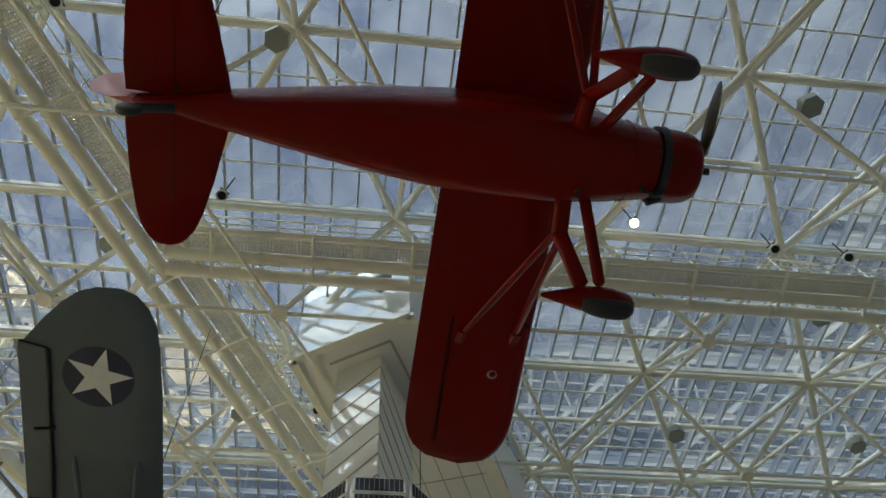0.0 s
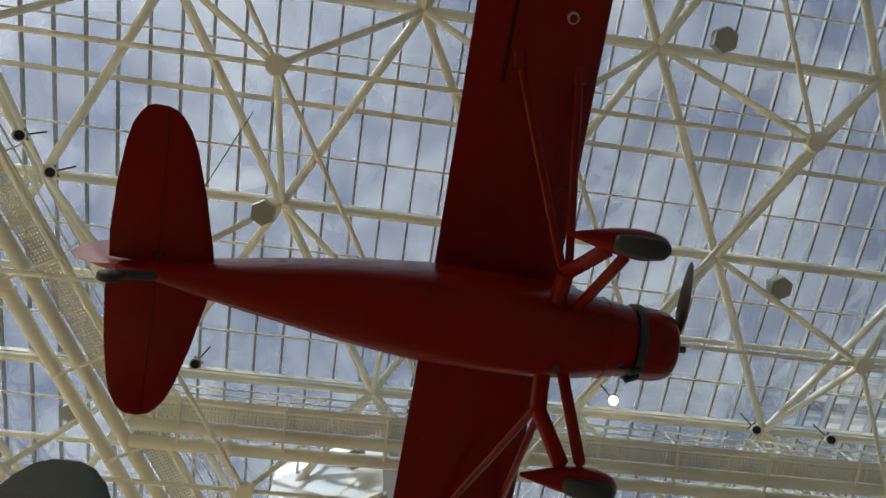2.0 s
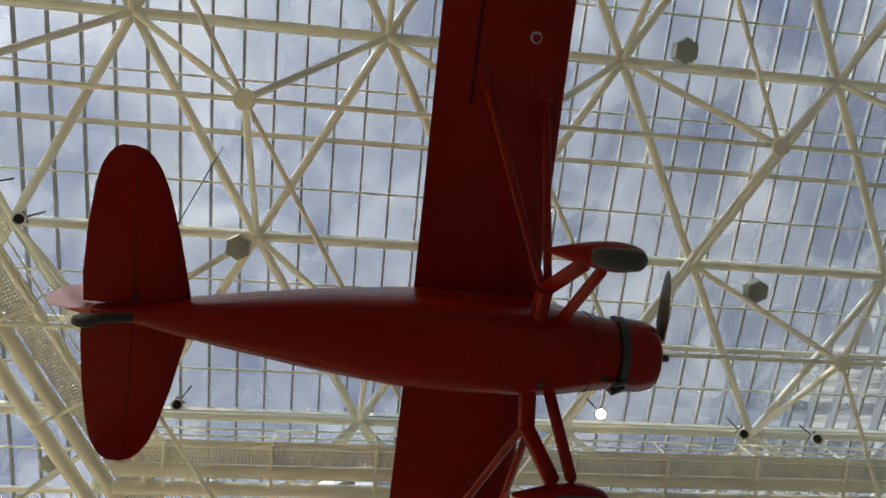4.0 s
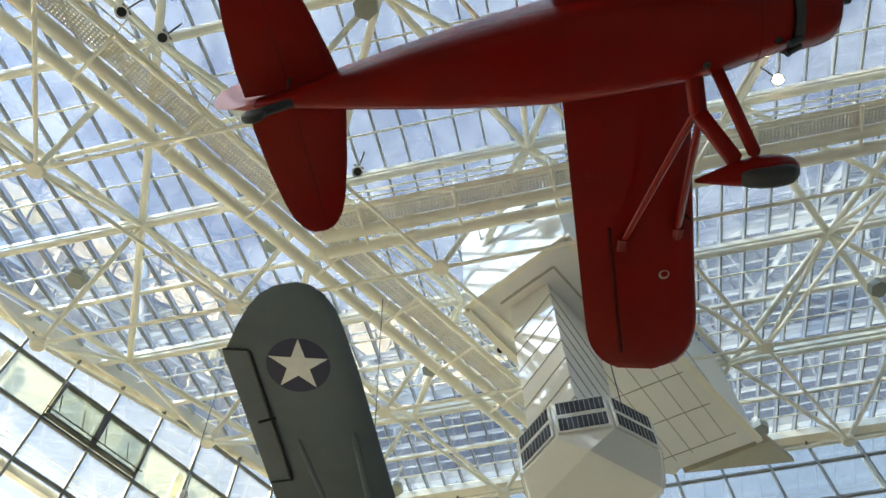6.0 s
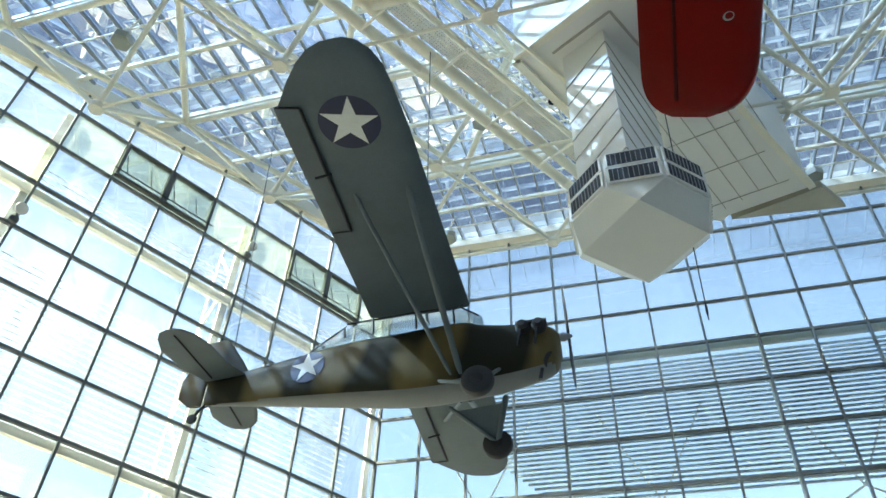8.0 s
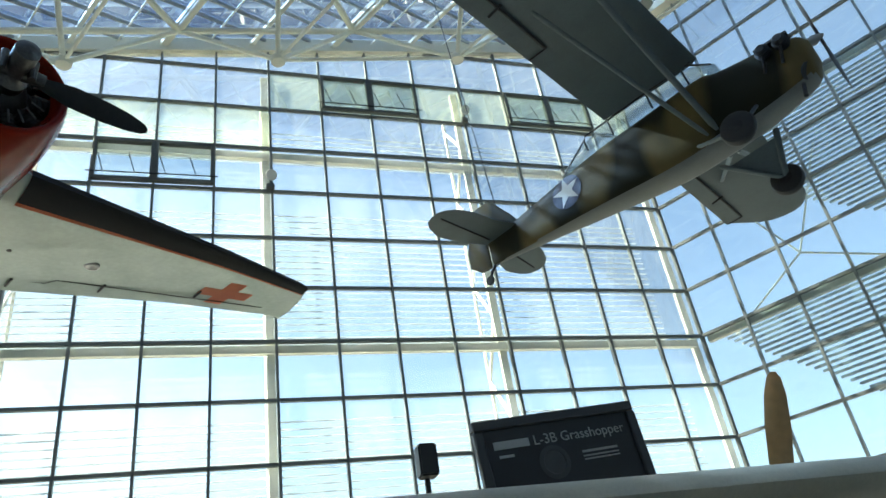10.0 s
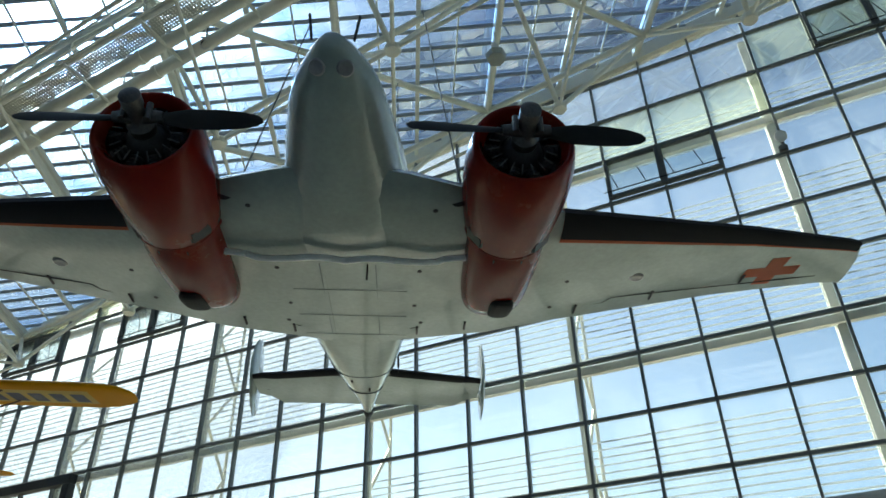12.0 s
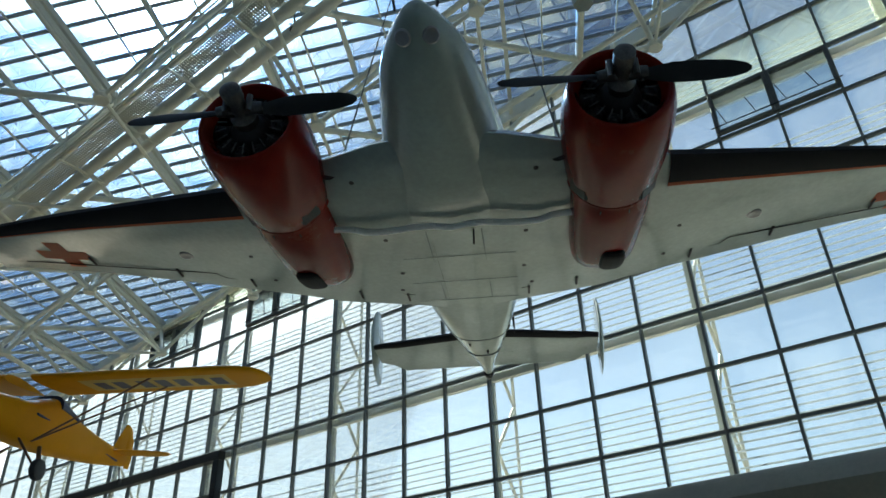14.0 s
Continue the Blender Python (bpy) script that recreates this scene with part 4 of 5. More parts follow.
        skin(bm, body_rings(ns, 36), False)
        nac = part("engine_cowling", bm, RED2, P, "glossy red engine cowling", True)
        bm = bmesh.new()
        ns = resample([(-2.35, y0, z0 - 0.02, 0.46, 0.4, 0.46, 2.1), (-2.8, y0, z0 - 0.04, 0.46, 0.36, 0.46, 2.3), (-3.5, y0 - s * 0.02, z0 - 0.03, 0.44, 0.3, 0.42, 2.5), (-4.0, y0 - s * 0.03, z0 - 0.02, 0.40, 0.26, 0.34, 2.5), (-4.3, y0 - s * 0.04, z0, 0.32, 0.2, 0.22, 2.3), (-4.45, y0 - s * 0.04, z0 + 0.02, 0.2, 0.12, 0.1, 2.1), (-4.5, y0 - s * 0.04, z0 + 0.03, 0.06, 0.04, 0.03, 2)], 5)
        skin(bm, body_rings(ns, 30))
        nb = part("engine_nacelle", bm, RED2, P, "glossy red engine nacelle", True)
        for yy in (-0.16, 0.16):
            bm = bmesh.new()
            tube(bm, (-2.5, y0 + yy, z0 - 0.47), (-3.7, y0 + yy * 0.9, z0 - 0.41), 0.008, seg=6)
            part("panel_joint", bm, ENGINE, nb)
        bm = bmesh.new()
        skin(bm, body_rings([(-2.4, y0, z0, 0.48, 0.43, 0.49, 2), (-2.4, y0, z0, 0.505, 0.455, 0.515, 2), (-2.44, y0, z0, 0.505, 0.455, 0.515, 2), (-2.46, y0, z0, 0.48, 0.42, 0.48, 2)], 36), False)
        part("cowl_flap_ring", bm, RED2, nac, smooth=True)
        for a in (-0.9, 0.75):
            bm = bmesh.new()
            box(bm, 0, 0, 0, 0.2, 0.26, 0.06, Matrix.Translation((-2.25, y0 + 0.50 * math.sin(a), z0 - 0.5 * math.cos(a))) @ Matrix.Rotation(a, 4, "X"))
            bmesh.ops.bevel(bm, geom=bm.edges[:], offset=0.02, segments=2, affect="EDGES")
            part("cowl_scoop", bm, ENGINE, nac, "dark open cowl scoop")
        # solid black body, coloured as the shade inside the exhaust opening
        bm = bmesh.new()
        skin(bm, body_rings(resample([(-3.48, y0 + s * 0.06, z0 - 0.43, 0.1, 0.03, 0.05, 2.6), (-3.58, y0 + s * 0.06, z0 - 0.42, 0.15, 0.06, 0.08, 3), (-3.85, y0 + s * 0.06, z0 - 0.36, 0.16, 0.06, 0.09, 3), (-4.1, y0 + s * 0.06, z0 - 0.28, 0.14, 0.05, 0.09, 3), (-4.18, y0 + s * 0.06, z0 - 0.24, 0.08, 0.03, 0.05, 2.6)], 3), 16))
        part("exhaust_outlet", bm, BOOT, nb, "exhaust outlet, coloured black for its shaded opening")
        bm = bmesh.new()
        lathe(bm, [(0, 0.02), (0.0, 0.5), (-0.03, 0.52)], (-1.4, y0, z0), (1, 0, 0), 28)
        lathe(bm, [(0, 0.24), (0.12, 0.2), (0.2, 0.12), (0.22, 0.03)], (-1.2, y0, z0), (1, 0, 0), 18)
        en = part("engine", bm, ENGINE, P, "black radial engine", True)
        for i in range(9):
            a = 2 * math.pi * i / 9 + 0.2
            c, q = math.cos(a), math.sin(a)
            bm = bmesh.new()
            lathe(bm, [(0, 0.06)] + [(0.03 + 0.025 * (k // 2), 0.085 if k % 4 < 2 else 0.07) for k in range(18)] + [(0.3, 0.05)], (-1.2, y0 + 0.2 * c, z0 + 0.2 * q), (0, c, q), 10)
            part("cylinder", bm, ENGINE, en)
        for i in range(18):
            a = 2 * math.pi * i / 18 + 0.1
            c, q = math.cos(a), math.sin(a)
            bm = bmesh.new()
            tube(bm, (-1.04, y0 + 0.24 * c, z0 + 0.24 * q), (-1.06, y0 + 0.36 * c, z0 + 0.36 * q), 0.009, seg=6)
            part("push_rod", bm, ROD, en)
        bm = bmesh.new()
        lathe(bm, [(0, 0.13), (0.1, 0.14), (0.14, 0.1), (0.2, 0.085), (0.36, 0.09), (0.37, 0.105), (0.5, 0.105), (0.52, 0.08), (0.54, 0.03)], (-1.0, y0, z0), (1, 0, 0), 18)
        for q in (-1, 1):
            tube(bm, (-0.8, y0 + q * 0.05, z0), (-0.8, y0 + q * 0.24, z0 + 0.01 * q), 0.075, 0.055, seg=12)
            tube(bm, (-0.72, y0 + q * 0.12, z0 - 0.1), (-0.72, y0 + q * 0.12, z0 + 0.1), 0.035, seg=8)
        part("propeller_hub", bm, HUB, P, "worn steel propeller hub", True)
        blade_prop(P, (-0.82, y0, z0), 1.2, PROP_GREY, radians(-2 if s > 0 else 1), width=0.21)
    # scalloped fairing seam under the wing, whitened to imitate light catching it
    bm = bmesh.new()
    pts = [(-2.95 + 0.07 * math.sin(abs(y) * 4.4) * (1 if abs(y) < 1.2 else 0.3), y, -0.54 + 0.09 * max(0, min(1, (abs(y) - 0.6) / 0.7))) for y in [-1.5 + 0.1 * i for i in range(31)]]
    for a, b in zip(pts, pts[1:]):
        tube(bm, (a[0], a[1], a[2] - 0.02), (b[0], b[1], b[2] - 0.02), 0.042, seg=8)
    part("fairing_seam", bm, SEAM, P, "scalloped seam under the wing, whitened to look lit", True)
    bm = bmesh.new()
    tube(bm, (-3.2, 0.25, -0.45), (-3.22, 0.25, -0.66), 0.012, seg=6)
    part("drain_mast", bm, DARK, P)
    # panel joints across the centre section and round the tail
    def belly(x, y):
        return -0.28 + 0.55 * float(np.interp((-1.5 - x) / 4.25, [0.18, 0.32, 0.5, 0.7, 0.88, 1], [-0.34, -0.33, -0.28, -0.2, -0.10, -0.02])) - 0.004

    for x in (-3.9, -4.7, -5.4):
        bm = bmesh.new()
        tube(bm, (x, -0.75, belly(x, 0)), (x, 0.75, belly(x, 0)), 0.004, seg=6)
        part("panel_joint", bm, GREY, P)
    for y in (-0.35, 0.35):
        bm = bmesh.new()
        tube(bm, (-3.2, y, belly(-3.2, y)), (-5.4, y, belly(-5.4, y)), 0.006, seg=6)
        part("panel_joint", bm, GREY, P)
    for x, w_, dn in ((-6.4, 0.70, 0.47), (-7.4, 0.56, 0.38), (-8.4, 0.35, 0.27)):
        bm = bmesh.new()
        skin(bm, body_rings([(x, 0, 0.21, w_ - 0.03, 0.4, dn - 0.03, 2.4), (x, 0, 0.21, w_ + 0.006, 0.5, dn + 0.006, 2.4), (x - 0.012, 0, 0.21, w_ + 0.004, 0.5, dn + 0.004, 2.4), (x - 0.012, 0, 0.21, w_ - 0.03, 0.4, dn - 0.03, 2.4)], 32), False)
        part("panel_joint", bm, GREY, P, smooth=True)
    for x, y, z in ((-7.7, -0.2, -0.1), (-8.1, 0.1, -0.09)):
        bm = bmesh.new()
        box(bm, x, y, z - 0.02, 0.07, 0.03, 0.05)
        part("drain_vent", bm, ENGINE, P)


HUB = material("oily_hub_steel", (0.12, 0.12, 0.12), 0.35, 0.8, grain=0.2, stain=0.4)
PROP_GREY = material("dark_grey_propeller_paint", (0.02, 0.021, 0.022), 0.5, spec=0.2, grain=0.1, stain=0.3, stain_color=(0.06, 0.06, 0.06))
twin()


def light_plane():
    P = hung("yellow_light_plane", (-6.38, -16.0, 5.5), (0.853, 0.519, -0.09), (-0.521, 0.852, -0.035), "yellow fabric-covered high-wing light plane hung from the roof")
    secs = [(-0.1, 0, 0, 0.3, 0.3, 0.35, 2.4), (-0.8, 0, 0, 0.36, 0.35, 0.5, 3), (-1.3, 0, 0, 0.37, 0.4, 0.55, 3.4), (-2.4, 0, 0, 0.37, 0.7, 0.55, 3.4), (-3.2, 0, 0, 0.32, 0.45, 0.5, 3.2), (-4.6, 0, 0.02, 0.2, 0.25, 0.4, 3.2), (-6.3, 0, 0.05, 0.04, 0.12, 0.2, 2.8)]
    bm = bmesh.new()
    skin(bm, body_rings(resample(secs, 5), 30))
    part("fuselage", bm, YELLOW, P, smooth=True)
    bm = bmesh.new()
    for s in (1, -1):
        tube(bm, (-1.3, s * 0.38, 0.1), (-5.6, s * 0.1, -0.12), 0.03, seg=6)
    part("side_stripe", bm, NAVY, P)
    for s in (1, -1):
        st = [(0.3, -0.85, 1.6, 0.82, 0.2), (4.4, -0.85, 1.6, 0.9, 0.19), (4.8, -0.9, 1.45, 0.91, 0.17), (5.1, -1.05, 1.15, 0.92, 0.13), (5.28, -1.25, 0.75, 0.92, 0.08), (5.35, -1.45, 0.3, 0.92, 0.03)]
        wsec = st if s > 0 else mirror(st)
        bm = bmesh.new()
        skin(bm, wing_rings(wsec))
        w = part("wing", bm, YELLOW, P, smooth=True)
        put = lambda a, b, o=0.004: (a, b, lower_z(wsec, a, b) - o)
        if s > 0:
            for k in range(7):
                y = 1.45 + 0.42 * k + (0.12 if k > 1 else 0)
                decal("painted_mark", [(-1.35, y), (-1.35, y + 0.28), (-1.95, y + 0.28), (-1.95, y)], NAVY, w, lambda a, b: put(a, b, 0.01), "plain dark painted bar")
            decal("pale_patch", [(-1.15, 1.2), (-1.15, 4.5), (-2.08, 4.5), (-2.08, 1.2)], FADED, w, lambda a, b: put(a, b, 0.004), "faded cream patch behind the marks")
        for x in (-1.2, -2.0):
            bm = bmesh.new()
            flat_strut(bm, (-1.3, s * 0.37, -0.5), (x, s * 2.9, 0.84), 0.035, 0.018)
            part("wing_strut", bm, BROWN, P, smooth=True)
        ts = [(0.04, -5.2, 0.85, 0.1, 0.06), (0.8, -5.4, 0.9, 0.1, 0.05), (1.2, -5.55, 0.65, 0.1, 0.04), (1.4, -5.75, 0.3, 0.1, 0.02)]
        bm = bmesh.new()
        skin(bm, wing_rings(ts if s > 0 else mirror(ts)))
        part("tailplane", bm, YELLOW, P, smooth=True)
        wheel(P, (-1.0, s * 0.85, -1.15), 0.22, 0.16)
        bm = bmesh.new()
        flat_strut(bm, (-0.9, s * 0.34, -0.5), (-1.0, s * 0.8, -1.15), 0.045, 0.025)
        flat_strut(bm, (-1.7, s * 0.34, -0.52), (-1.05, s * 0.8, -1.12), 0.045, 0.025)
        part("undercarriage_leg", bm, BROWN, P, smooth=True)
    bm = bmesh.new()
    skin(bm, fin_rings([(0.1, -5.4, 0.8, 0.05), (0.6, -5.75, 0.75, 0.05), (0.85, -5.95, 0.5, 0.04), (0.95, -6.05, 0.2, 0.02)]))
    part("fin", bm, YELLOW, P, smooth=True)
    bm = bmesh.new()
    skin(bm, fin_rings([(-0.2, -6.25, 0.25, 0.04), (0.1, -6.2, 0.4, 0.05), (0.6, -6.15, 0.42, 0.05), (0.85, -6.15, 0.2, 0.03)]))
    part("rudder", bm, YELLOW, P, smooth=True)
    bm = bmesh.new()
    tube(bm, (-6.0, 0, -0.2), (-6.12, 0, -0.5), 0.02)
    part("tail_fork", bm, ENGINE, P)
    wheel(P, (-6.14, 0, -0.58), 0.08, 0.06, "tail_wheel")
    bm = bmesh.new()
    skin(bm, body_rings([(-2.2, 0, 0.45, 0.385, 0.3, 0.05, 3), (-3.1, 0, 0.35, 0.335, 0.1, 0.05, 3)], 20))
    part("side_window", bm, NAVY, P, "dark blue side window")


FADED = material("faded_yellow_cream", (0.60, 0.44, 0.14), 0.6, spec=0.1, grain=0.06, stain=0.5, stain_scale=2.5, stain_color=(0.6, 0.3, 0.02))
BROWN = material("brown_strut_paint", (0.12, 0.05, 0.02), 0.5, grain=0.1, stain=0.3)
light_plane()

# ---- glass wall details ----
SLAT_MAT = material("weathered_blue_grey_slat", (0.55, 0.62, 0.68), 0.6, grain=0.06, stain=0.2)
SLAT = unit_box("slat", SLAT_MAT, 0.05, 0.072)
BRACE = unit_tube("brace", 0.03, 8, CREAM)
PALE_COL = unit_box("column", CREAM, 0.11, 0.2)
LACE = unit_tube("lacing", 0.05, 8, CREAM)
LEDGE = unit_box("ledge", CREAM, 0.16, 0.2)
W_ALONG, N_ALONG = Vector((0, -1, 0)), AX


def outside(origin, along, s, z, d):
    n = Vector((-along.y, along.x, 0))
    if n.dot(Vector((0, 0, 0)) - origin) > 0:
        n = -n
    p = origin + along * s + n * d
    return Vector((p.x, p.y, z))


def course(k):
    return ROW_Z + COURSE * k


def bar_along(name, me, origin, along, s0, s1, z, d, parent):
    p, q = outside(origin, along, s0, z, d), outside(origin, along, s1, z, d)
    m = Matrix.Translation(p) @ Matrix((Vector((0, 0, 1)).cross(along), Vector((0, 0, 1)), along)).transposed().to_4x4()
    return piece(name, me, parent, m @ Matrix.Diagonal((1, 1, (q - p).length, 1)))


# sunshade slats outside the glass, three courses deep with a clear course between
shade = tagged(new("sunshade"), "blue-grey horizontal sunshade slats outside the north glass wall", "sunshade", kind="structure")
for top, bottom in ((4, 1), (0, -3)):
    z = course(top) - 0.12
    while z > course(bottom) + 0.05:
        s0 = 0.3 + (course(top) - z) * 1.15
        bar_along("slat", SLAT, CORNER, N_ALONG, s0, 40, z, 0.7, shade)
        z -= 0.155
for n in range(7):
    lo, hi = 0.6 + 5.3 * n, 3.2 + 5.3 * n
    for a, b in (((lo, course(0)), (hi, course(1))), ((hi, course(1)), (lo + 5.3, course(0))), ((hi, course(1)), (hi - 1.6, course(3))), ((hi, course(1)), (hi + 1.6, course(3))), ((lo + 5.3, course(0)), (lo + 3.7, course(-2))), ((lo + 5.3, course(0)), (lo + 7.4, course(-2)))):
        strut("brace", BRACE, outside(CORNER, N_ALONG, a[0], a[1], 1.0), outside(CORNER, N_ALONG, b[0], b[1], 1.0), shade)
shade = tagged(new("sunshade"), "thin pale sunshade slats outside the west glass wall", "sunshade", kind="structure")
pale = bpy.data.materials.new("translucent_white_slat")
pale.use_nodes = True
pn, pl_ = pale.node_tree.nodes, pale.node_tree.links
tl_, mx_ = pn.new("ShaderNodeBsdfTranslucent"), pn.new("ShaderNodeMixShader")
tl_.inputs["Color"].default_value = (0.6, 0.63, 0.65, 1)
mx_.inputs["Fac"].default_value = 0.75
pn["Principled BSDF"].inputs["Base Color"].default_value = (0.8, 0.83, 0.85, 1)
pl_.new(pn["Principled BSDF"].outputs["BSDF"], mx_.inputs[1])
pl_.new(tl_.outputs["BSDF"], mx_.inputs[2])
pl_.new(mx_.outputs["Shader"], pn["Material Output"].inputs["Surface"])
SLAT_W = unit_box("slat", pale, 0.012, 0.045)
for top, bottom in ((5, 4), (3, 0), (-1, -4)):
    z = course(top) - 0.25
    while z > course(bottom) + 0.05:
        bar_along("slat", SLAT_W, CORNER, W_ALONG, 0.6, 50, z, 0.8, shade)
        z -= 0.19

BLACK_STEEL = material("black_painted_steel", (0.02, 0.021, 0.022), 0.45, grain=0.1, stain=0.3)
# heavier columns and ledges every fourth bay and course, just outside the glass
frame_out = tagged(new("outer_frame"), "cream painted steel columns and ledges carrying the glass walls", "steel frame", kind="structure")
for n in range(0, 34, 4):
    p = outside(CORNER, W_ALONG, BAY * n + 0.12, 0, 0.3)
    piece("column", PALE_COL, frame_out, Matrix.Translation(p) @ Matrix.Diagonal((1, 1, min(roof_at(p) - 0.4, course(6)), 1)))
# a second chord and zigzag lacing behind each west column
for n in range(4, 34, 4):
    s0 = BAY * n + 0.12
    top_z = min(roof_at(outside(CORNER, W_ALONG, s0, 0, 1.5)) - 1.5, course(6))
    strut("outer_chord", LACE, outside(CORNER, W_ALONG, s0, 0, 1.5), outside(CORNER, W_ALONG, s0, top_z, 1.5), frame_out)
    for k in range(int(top_z / COURSE)):
        z, d0, d1 = COURSE * k, *((0.4, 1.5) if k % 2 else (1.5, 0.4))
        strut("lacing", LACE, outside(CORNER, W_ALONG, s0, z, d0), outside(CORNER, W_ALONG, s0, z + COURSE, d1), frame_out)
for n in range(4, 27, 4):
    p = outside(CORNER, N_ALONG, 1.42 + BAY * (n - 1), 0, 0.25)
    piece("column", PALE_COL, frame_out, Matrix.Translation(p) @ Matrix.Rotation(math.atan2(AX.y, AX.x), 4, "Z") @ Matrix.Diagonal((0.6, 0.8, roof_at(p) - 0.4, 1)))
for k in (-4, 0, 4):
    bar_along("ledge", LEDGE, CORNER, W_ALONG, 0.1, 50, course(k) - 0.14, 0.22, frame_out)
    bar_along("ledge", LEDGE, CORNER, N_ALONG, 0.1, 40, course(k) - 0.10, 0.2, frame_out)


# black steel portal let into the west wall
portal = tagged(new("door_1"), "tall black steel portal frame let into the glass wall", "portal", kind="structure")
for nm, (y, z, ly, lz) in (("lintel", (-27.4, 7.8 + EYE, 11.4, 0.32)), ("jamb", (-21.85, (7.64 + EYE) / 2, 0.3, 7.64 + EYE)), ("jamb", (-32.95, (7.64 + EYE) / 2, 0.3, 7.64 + EYE))):
    bm = bmesh.new()
    box(bm, WALL_X + 0.12, y, z, 0.3, ly, lz)
    bmesh.ops.bevel(bm, geom=bm.edges[:], offset=0.02, segments=1, affect="EDGES")
    part(nm, bm, BLACK_STEEL, portal)

# top-hung vent windows
def vent_window(s, k):
    W = tagged(new("vent_window"), "top-hung grey metal vent window, tilted slightly open", "vent window", "vent windows in the glass wall", "structure")
    x, y0, y1 = WALL_X + 0.1, CORNER_Y - s, CORNER_Y - s - BAY
    z0, z1 = course(k) + 0.08, course(k + 1) - 0.08
    fw = 0.10
    for nm, (cy, cz, ly, lz) in (("jamb", (y0 - fw / 2, (z0 + z1) / 2, fw, z1 - z0)), ("jamb", (y1 + fw / 2, (z0 + z1) / 2, fw, z1 - z0)), ("head_rail", ((y0 + y1) / 2, z1 - fw / 2, BAY - 2 * fw, fw)), ("sill_rail", ((y0 + y1) / 2, z0 + fw / 2, BAY - 2 * fw, fw))):
        bm = bmesh.new()
        box(bm, x, cy, cz, 0.16, ly, lz)
        bmesh.ops.bevel(bm, geom=bm.edges[:], offset=0.012, segments=1, affect="EDGES")
        part(nm, bm, DARK_ALU, W)
    bm = bmesh.new()
    box(bm, 0, 0, -0.5, 0.012, BAY - 2 * fw, z1 - z0 - 2 * fw, Matrix.Translation((x - 0.04, (y0 + y1) / 2, z1 - fw)) @ Matrix.Rotation(0.0, 4, "Y") @ Matrix.Translation((0, 0, 0.5 - (z1 - z0 - 2 * fw) / 2)))
    part("sash_pane", bm, GLASS, W)
    bm = bmesh.new()
    tube(bm, (x + 0.1, y0 + 0.1, z0 + 0.2), (x + 0.1, y1 - 0.1, z0 + 0.2), 0.018, seg=6)
    part("operating_rod", bm, DARK, W)
    for f in (0.3, 0.8):
        bm = bmesh.new()
        tube(bm, (x + 0.1, y0 - BAY * f, z0 + 0.2), (x + 0.05, y0 - BAY * f - 0.18, z0 + 0.85), 0.014, seg=6)
        part("opening_arm", bm, DARK, W)


DARK_ALU = material("dark_grey_aluminium", (0.12, 0.125, 0.12), 0.45, 0.4, grain=0.08, stain=0.3)
for n in (1, 2, 5, 6):
    vent_window(BAY * n, 5)
for n in (9, 10, 13, 14, 17, 18, 21, 22, 25, 26):
    vent_window(BAY * n, 3)


def wall_floodlight(y, z):
    L = tagged(new("wall_floodlight"), "small grey floodlight on a bracket at the glass wall", "floodlight", "wall floodlights")
    L.matrix_basis = Matrix.Translation((WALL_X + 0.15, y, z + EYE))
    bm = bmesh.new()
    lathe(bm, [(0, 0.05), (0.03, 0.13), (0.1, 0.16), (0.13, 0.15), (0.14, 0.08)], (0.12, 0, 0), (0.9, 0.2, -0.4), 18)
    part("head", bm, WHITE, L, smooth=True)
    bm = bmesh.new()
    box(bm, 0.05, 0, -0.32, 0.14, 0.22, 0.16)
    bmesh.ops.bevel(bm, geom=bm.edges[:], offset=0.02, segments=2, affect="EDGES")
    tube(bm, (0.06, 0, -0.3), (0.14, 0, 0), 0.025, seg=8)
    part("bracket", bm, DARK_ALU, L)


for y, z in ((1.65, 12.9), (7.75, 15.9), (-4.45, 12.9), (-10.5, 12.8)):
    wall_floodlight(y, z)

# ---- hanging air tower: housing, shaft and outlet head ----
PANEL = material("white_panel", (0.78, 0.77, 0.72), 0.5, grain=0.03, stain=0.15, stain_color=(0.66, 0.64, 0.58))
GROOVE = material("panel_groove", (0.42, 0.39, 0.33), 0.7, grain=0.1)
T = tagged(new("air_supply_tower"), "white panelled air supply tower hanging from the glass roof", "air tower")
HX0, HX1, HY0, HY1, HZ = -6.1, -3.05, 7.95, 15.9, 15.5 + EYE
bm = bmesh.new()
vs = []
for x, y in ((HX0, HY0), (HX1, HY0), (HX1 + 0.3, HY1 + 0.53), (HX0, HY1 - 0.2)):
    vs.append((bm.verts.new((x, y, HZ)), bm.verts.new((x, y, roof_at((x, y)) + 0.6))))
bm.faces.new([v[0] for v in vs])
bm.faces.new([v[1] for v in vs])
for i in range(4):
    a, b = vs[i], vs[(i + 1) % 4]
    bm.faces.new((a[0], b[0], b[1], a[1]))
part("housing", bm, PANEL, T, "white boxed housing up to the roof")
bm = bmesh.new()
v = [bm.verts.new(p) for p in ((-4.95, 16.17, HZ), (-2.55, 16.64, HZ), (-2.5, 18.6, HZ + 0.7), (-4.6, 16.7, HZ + 0.25))]
v2 = [bm.verts.new(q.co + Vector((0, 0, 0.25))) for q in v]
bm.faces.new(v)
bm.faces.new(v2)
for i in range(4):
    bm.faces.new((v[i], v[(i + 1) % 4], v2[(i + 1) % 4], v2[i]))
part("sloping_end", bm, material("beige_panel", (0.42, 0.36, 0.25), 0.6, grain=0.05, stain=0.2), T, "beige sloping end of the housing")
